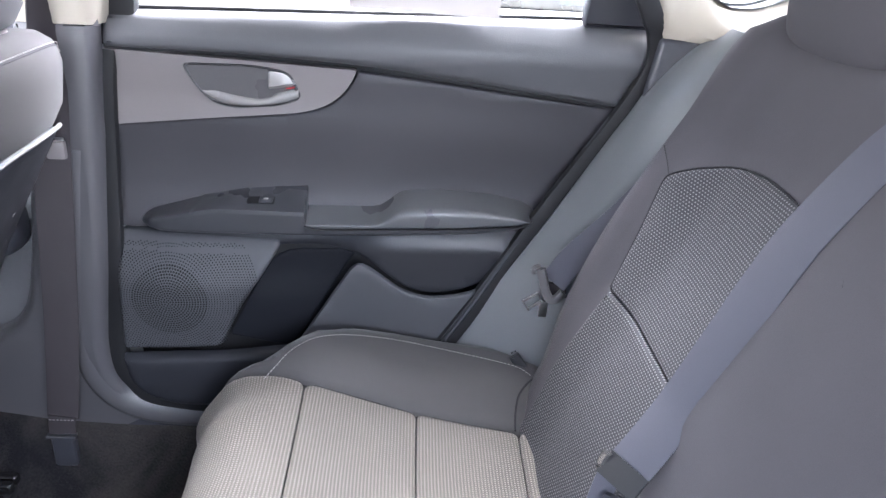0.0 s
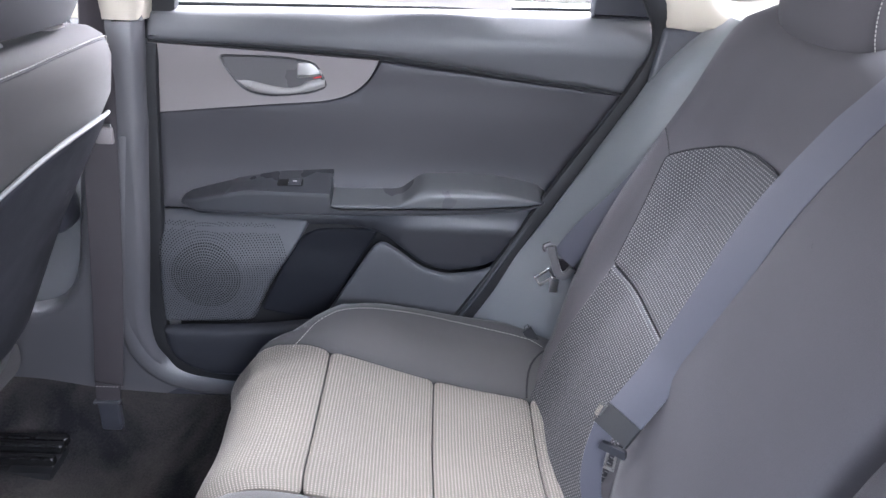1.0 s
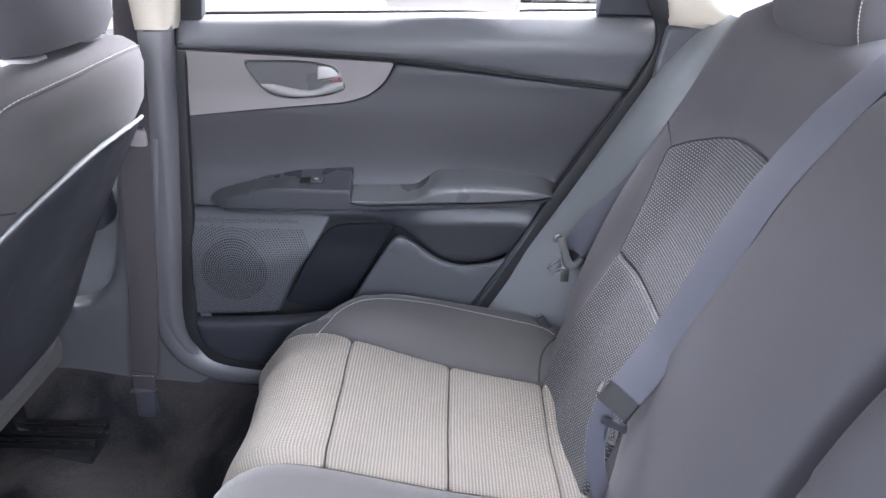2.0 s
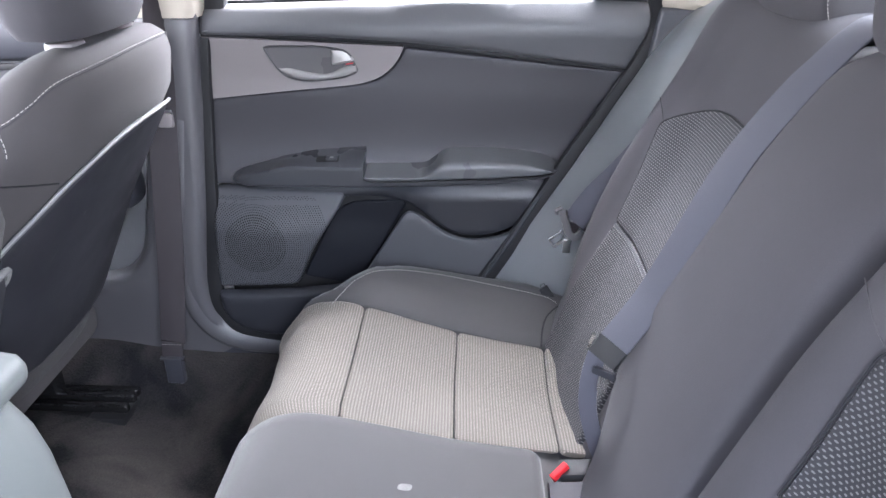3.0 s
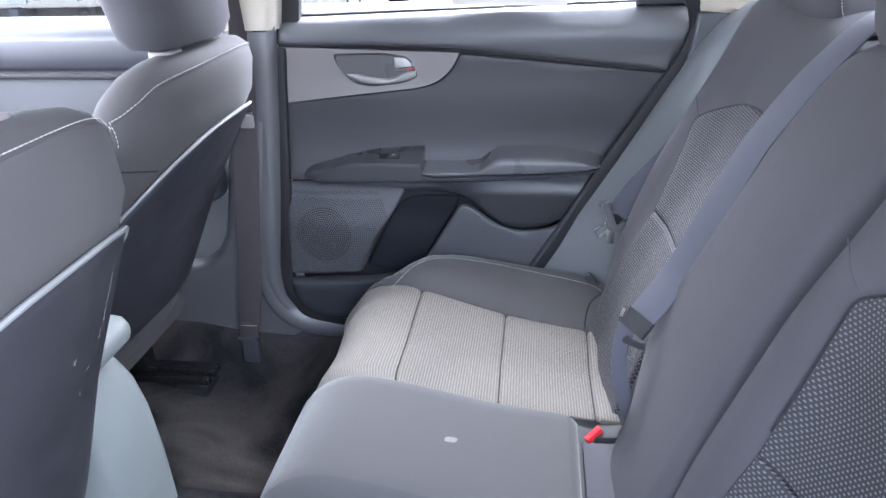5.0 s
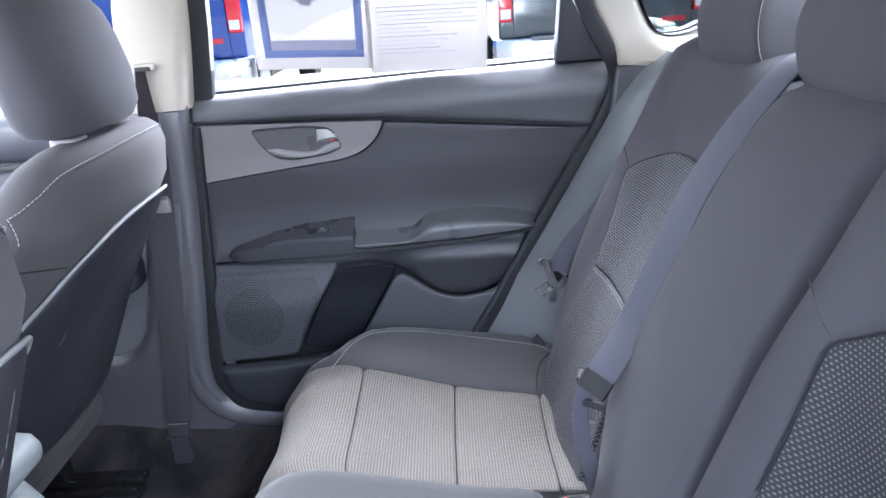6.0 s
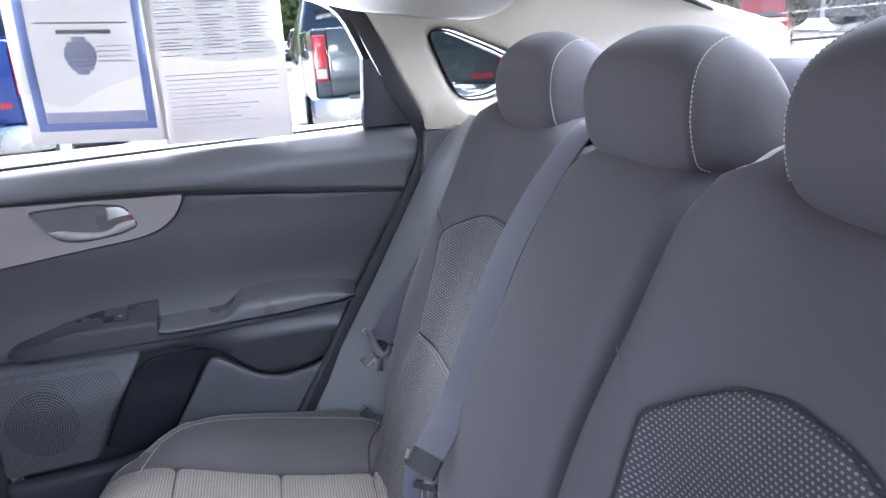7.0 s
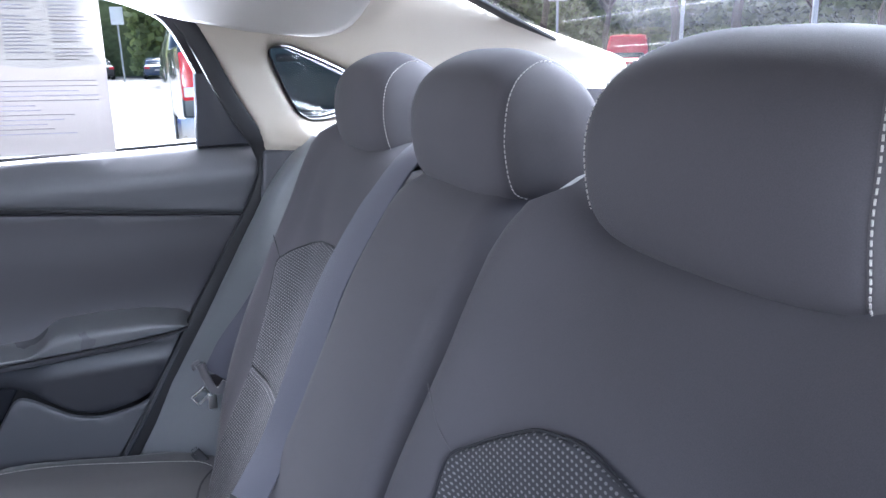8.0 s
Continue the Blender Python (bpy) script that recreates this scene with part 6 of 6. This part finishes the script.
def pickup(x0, y0, mat, label, lamp_h=0.43, z_lamp=0.87, width=1.97):
    """A pickup parked with its tail to us; x0 its left flank, y0 its tail."""
    nm = thing("pickup_truck", (x0 + width / 2, y0 + 2.5, 0), label, "pickup truck", "parked vehicles")
    x1 = x0 + width
    top = z_lamp + lamp_h + 0.06
    bed = box((x0, y0 + 0.03, 0.62), (x1, y0 + 1.95, top), 0.05, 3)
    part("cargo_bed", bed, mat, nm)
    gate = part("tailgate", box((x0 + 0.14, y0, 0.72), (x1 - 0.14, y0 + 0.06, top - 0.005), 0.025, 3), mat, nm)
    part("tailgate_handle", box((x0 + width / 2 - 0.11, y0 - 0.012, top - 0.16), (x0 + width / 2 + 0.11, y0 + 0.01, top - 0.09), 0.012), BLACK, gate, "black handle")
    part("tailgate_crease", box((x0 + 0.2, y0 - 0.006, z_lamp + 0.07), (x1 - 0.2, y0 + 0.01, z_lamp + 0.085), 0.003), mat, gate)
    part("badge", box((x1 - 0.42, y0 - 0.008, z_lamp - 0.09), (x1 - 0.20, y0 + 0.004, z_lamp - 0.04), 0.004), LAMP_RED, gate, "small red badge")
    for xa in (x0 + 0.005, x1 - 0.135):
        l = part("tail_lamp", box((xa, y0 - 0.015, z_lamp), (xa + 0.13, y0 + 0.22, z_lamp + lamp_h), 0.025, 3), LAMP_RED, nm, "tall red tail lamp")
        part("reversing_lens", box((xa + 0.015, y0 - 0.02, z_lamp + 0.03), (xa + 0.115, y0 + 0.0, z_lamp + 0.12), 0.008), LAMP_WHITE, l)
    bumper = part("rear_bumper", sweep(bmesh.new(), spline([(x0 + 0.0, y0 + 0.16, 0.60), (x0 + 0.06, y0 - 0.06, 0.60), (x0 + width / 2, y0 - 0.13, 0.60), (x1 - 0.06, y0 - 0.06, 0.60), (x1, y0 + 0.16, 0.60)], 5), slab_section(0.07, 0.24, 0.02)), BUMPER, nm, "bright chrome bumper")
    part("step_pad", box((x0 + 0.3, y0 - 0.19, 0.70), (x1 - 0.3, y0 + 0.02, 0.73), 0.01), GREY_PLASTIC, bumper)
    part("plate", box((x0 + width / 2 - 0.16, y0 - 0.185, 0.53), (x0 + width / 2 + 0.16, y0 - 0.165, 0.68), 0.006), LAMP_WHITE, bumper, "blank white plate")
    part("hitch", box((x0 + width / 2 - 0.05, y0 - 0.2, 0.40), (x0 + width / 2 + 0.05, y0 + 0.2, 0.48), 0.01), GREY_PLASTIC, nm)
    part("exhaust_pipe", tube([(x1 - 0.42, y0 + 0.5, 0.40), (x1 - 0.36, y0 + 0.0, 0.40), (x1 - 0.30, y0 - 0.03, 0.40)], 0.04, 12), GREY_PLASTIC, nm)
    part("underbody", box((x0 + 0.25, y0 + 0.1, 0.32), (x1 - 0.25, y0 + 5.2, 0.64), 0.05), GREY_PLASTIC, nm)
    rows = []
    for z, a, b, w in ((0.60, y0 + 1.98, y0 + 5.4, 0.0), (1.05, y0 + 1.98, y0 + 5.45, 0.0), (top, y0 + 1.98, y0 + 4.2, 0.02), (1.82, y0 + 2.15, y0 + 3.5, 0.14), (1.90, y0 + 2.3, y0 + 3.3, 0.24)):
        rows.append([Vector((p.x, p.y, z)) for p in rounded([(x0 + w, a), (x1 - w, a), (x1 - w, b), (x0 + w, b)], 0.12, 4)])
    cab = part("cab", loft(rows), mat, nm)
    part("rear_glass", box((x0 + 0.22, y0 + 2.02, top + 0.06), (x1 - 0.22, y0 + 2.05, 1.74), 0.01), CAR_GLASS, cab)
    for yy in (y0 + 1.05, y0 + 4.55):
        for xx in (x0 + 0.24, x1 - 0.24):
            wheel(nm, xx, yy)
    return nm


pickup(-4.06, 6.5, BLUE, "blue pickup truck parked with its tail to the window", z_lamp=0.95)
pickup(0.345, 6.5, DARK, "dark slate pickup truck parked with its tail to the window")
pickup(-6.55, 6.7, BLACKP, "black pickup truck with a chrome bumper in the next bay")
pickup(1.25, 34.0, BLACKP, "distant black pickup truck in the car park", z_lamp=0.95)


def car(x, y, turn, mat, label, tall=0.0, name="parked_car", category="car"):
    """A small saloon or wagon, turn degrees from facing +y."""
    nm = thing(name, (0, 0, 0), label, category, "parked vehicles")
    L, W = 4.5, 0.9
    rows = []
    for z, a, b, w in ((0.25, -2.15, 2.2, 0.05), (0.5, -2.24, 2.25, 0.0), (0.86, -2.22, 2.15, 0.02), (0.95, -2.1, 2.0, 0.07)):
        rows.append([Vector((p.x, p.y, z)) for p in rounded([(-W + w, a), (W - w, a), (W - w, b), (-W + w, b)], 0.2, 4)])
    part("body", loft(rows), mat, nm)
    roof = 1.44 + tall
    back = -1.95 if tall else -1.75
    rows = []
    for z, a, b, w in ((0.93, back, 1.0, 0.1), (1.2 + tall * 0.5, back + 0.15, 0.65, 0.18), (roof - 0.04, back + 0.35 + (0.25 if not tall else 0), 0.05, 0.26), (roof, back + 0.55 + (0.25 if not tall else 0), -0.1, 0.34)):
        rows.append([Vector((p.x, p.y, z)) for p in rounded([(-W + w, a), (W - w, a), (W - w, b), (-W + w, b)], 0.12, 4)])
    part("cabin", loft(rows), mat, nm)
    part("rear_glass", sweep(bmesh.new(), [(0, back + 0.02, 1.0), (0, back + 0.42, roof - 0.10)], slab_section(0.06, 1.25, 0.02), up=(1, 0, 0)), CAR_GLASS, nm)
    for s in (-1, 1):
        part("side_glass", box((s * (W - 0.17) - 0.03, back + 0.45, 1.0), (s * (W - 0.17) + 0.03, 0.45, roof - 0.13), 0.02), CAR_GLASS, nm)
        part("tail_lamp", box((s * 0.68 - 0.16, -2.27, 0.68), (s * 0.68 + 0.16, -2.1, 0.84), 0.03), LAMP_RED, nm)
        for yy in (-1.35, 1.35):
            wheel(nm, s * (W - 0.1), yy, 0.32, 0.2)
    part("plate", box((-0.2, -2.27, 0.55), (0.2, -2.24, 0.65), 0.005), LAMP_WHITE, nm)
    nm.matrix_basis = pose(x, y, 0, 0, 0, turn)
    return nm


car(1.6, 56.0, 0, NAVY, "distant navy saloon in the car park")
car(-2.3, 58.0, 8, BLACKP, "distant black saloon in the car park")
car(-0.4, 74.0, 60, RED_PAINT, "distant red car in the car park")
car(-5.5, 66.0, 75, WHITE, "distant white car in the car park")
car(17.8, 23.5, -40, RED_PAINT, "red estate car seen through the rear window", tall=0.36)
car(22.5, 20.5, -38, WHITE, "white estate car seen through the rear window", tall=0.4)
car(14.8, 26.5, -40, NAVY, "silver-blue saloon seen through the rear window")


def tree(x, y, h, mat, seed, spread=0.38):
    """A tapered trunk with limbs and an uneven crown of leaf clumps."""
    rng = random.Random(seed)
    nm = thing("tree", (x, y, 0), "leafy green tree at the edge of the car park", "tree", "trees")
    bm = bmesh.new()
    def limb(a, b, r0, r1):
        path = [a.lerp(b, k / 4) + Vector((rng.uniform(-1, 1), rng.uniform(-1, 1), 0)) * 0.02 * h * (k in (1, 2, 3)) for k in range(5)]
        rings = []
        for k, p in enumerate(path):
            r = r0 + (r1 - r0) * k / 4
            rings.append([p + Vector((r * math.cos(q * math.pi / 3), r * math.sin(q * math.pi / 3), 0)) for q in range(6)])
        loft(rings, bm=bm)
    base, fork = Vector((x, y, 0)), Vector((x, y, h * 0.42))
    limb(base, fork, 0.026 * h, 0.016 * h)
    tips = []
    for k in range(7):
        a = 2 * math.pi * k / 7 + rng.uniform(-0.4, 0.4)
        tip = fork + Vector((math.cos(a) * spread * h * rng.uniform(0.5, 0.9), math.sin(a) * spread * h * rng.uniform(0.5, 0.9), h * rng.uniform(0.1, 0.45)))
        limb(fork - Vector((0, 0, h * 0.08)), tip, 0.012 * h, 0.004 * h)
        tips.append(tip)
    tips += [Vector((x, y, h * 0.8)), Vector((x, y, h * 0.62))]
    part("trunk", bm, BARK, nm)
    lf = bmesh.new()
    for tip in tips:
        for _ in range(520):
            d = Vector((rng.gauss(0, 1), rng.gauss(0, 1), rng.gauss(0, 0.8))).normalized() * (rng.random() ** 0.5) * h * rng.uniform(0.12, 0.23)
            p = tip + d
            if p.z < h * 0.18:
                continue
            u = Vector((rng.gauss(0, 1), rng.gauss(0, 1), rng.gauss(0, 1))).normalized()
            w = u.orthogonal().normalized()
            s = h * rng.uniform(0.007, 0.018)
            lf.faces.new([lf.verts.new(p + q) for q in (u * s, w * s * 0.6, -u * s, -w * s * 0.6)])
    part("crown", lf, mat, nm, smooth=0)
    return nm


rng = random.Random(11)
for k in range(13):
    tree(-26 + k * 4.3 + rng.uniform(-1.2, 1.2), 92 + rng.uniform(-6, 6), rng.uniform(6.5, 10), LEAF, 20 + k)
for k in range(15):
    a = radians(18 + k * 4.6)
    r = rng.uniform(44, 54)
    tree(r * math.cos(a), r * math.sin(a), rng.uniform(10, 14), LEAF_DARK if k % 3 else LEAF, 60 + k)
hedge = bmesh.new()
for k in range(36000):
    a = radians(rng.uniform(14, 90))
    r = rng.uniform(58, 64)
    p = Vector((r * math.cos(a), r * math.sin(a), rng.uniform(0.2, 17) * rng.uniform(0.6, 1)))
    u = Vector((rng.gauss(0, 1), rng.gauss(0, 1), rng.gauss(0, 1))).normalized()
    w = u.orthogonal().normalized()
    s = rng.uniform(0.2, 0.5)
    hedge.faces.new([hedge.verts.new(p + q) for q in (u * s, w * s * 0.7, -u * s, -w * s * 0.7)])
# backing sheet added behind the leaves, its colour standing for shaded depth
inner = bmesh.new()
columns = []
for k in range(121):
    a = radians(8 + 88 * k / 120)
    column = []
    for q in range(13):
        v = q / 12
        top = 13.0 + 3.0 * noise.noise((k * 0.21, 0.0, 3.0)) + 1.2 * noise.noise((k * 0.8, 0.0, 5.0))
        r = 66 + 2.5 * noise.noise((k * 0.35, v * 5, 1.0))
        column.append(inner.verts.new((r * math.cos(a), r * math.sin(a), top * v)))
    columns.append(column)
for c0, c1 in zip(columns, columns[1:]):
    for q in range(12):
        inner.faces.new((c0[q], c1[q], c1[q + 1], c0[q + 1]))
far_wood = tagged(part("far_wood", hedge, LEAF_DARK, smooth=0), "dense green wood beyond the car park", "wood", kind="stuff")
part("shaded_depth", inner, WOOD_SHADE, far_wood, "backing sheet coloured as the shaded depth of the wood", smooth=60, kind="stuff")


def lamp_pole(x, y, h, sign):
    nm = thing("sign_post" if sign else "light_pole", (x, y, 0), "white sign on a thin metal post" if sign else "thin grey light pole in the car park", "sign post" if sign else "light pole", "poles")
    part("pole", tube([(x, y, 0), (x, y, h)], 0.05 if sign else 0.09, 8, up=(1, 0, 0)), POLE, nm)
    if sign:
        n = Vector((-x, -y, 0)).normalized()
        side = Vector((n.y, -n.x, 0))
        part("sign_plate", prism([Vector(p) for p in ((-0.35, -0.5), (0.35, -0.5), (0.35, 0.5), (-0.35, 0.5))], lambda u, v, o: Vector((x, y, h - 0.4 + v)) + side * u + n * (o + 0.06), 0.03, 0.004), SIGN, nm, "blank white sign plate")
    else:
        part("lamp_head", box((x - 0.45, y - 0.15, h - 0.1), (x + 0.45, y + 0.15, h + 0.08), 0.04), POLE, nm)


lamp_pole(15.2, 24.6, 4.0, True)
lamp_pole(24.0, 28.0, 9.0, False)
lamp_pole(13.0, 31.0, 9.0, False)
lamp_pole(20.5, 17.5, 9.0, False)
lamp_pole(-0.5, 48.0, 4.2, True)
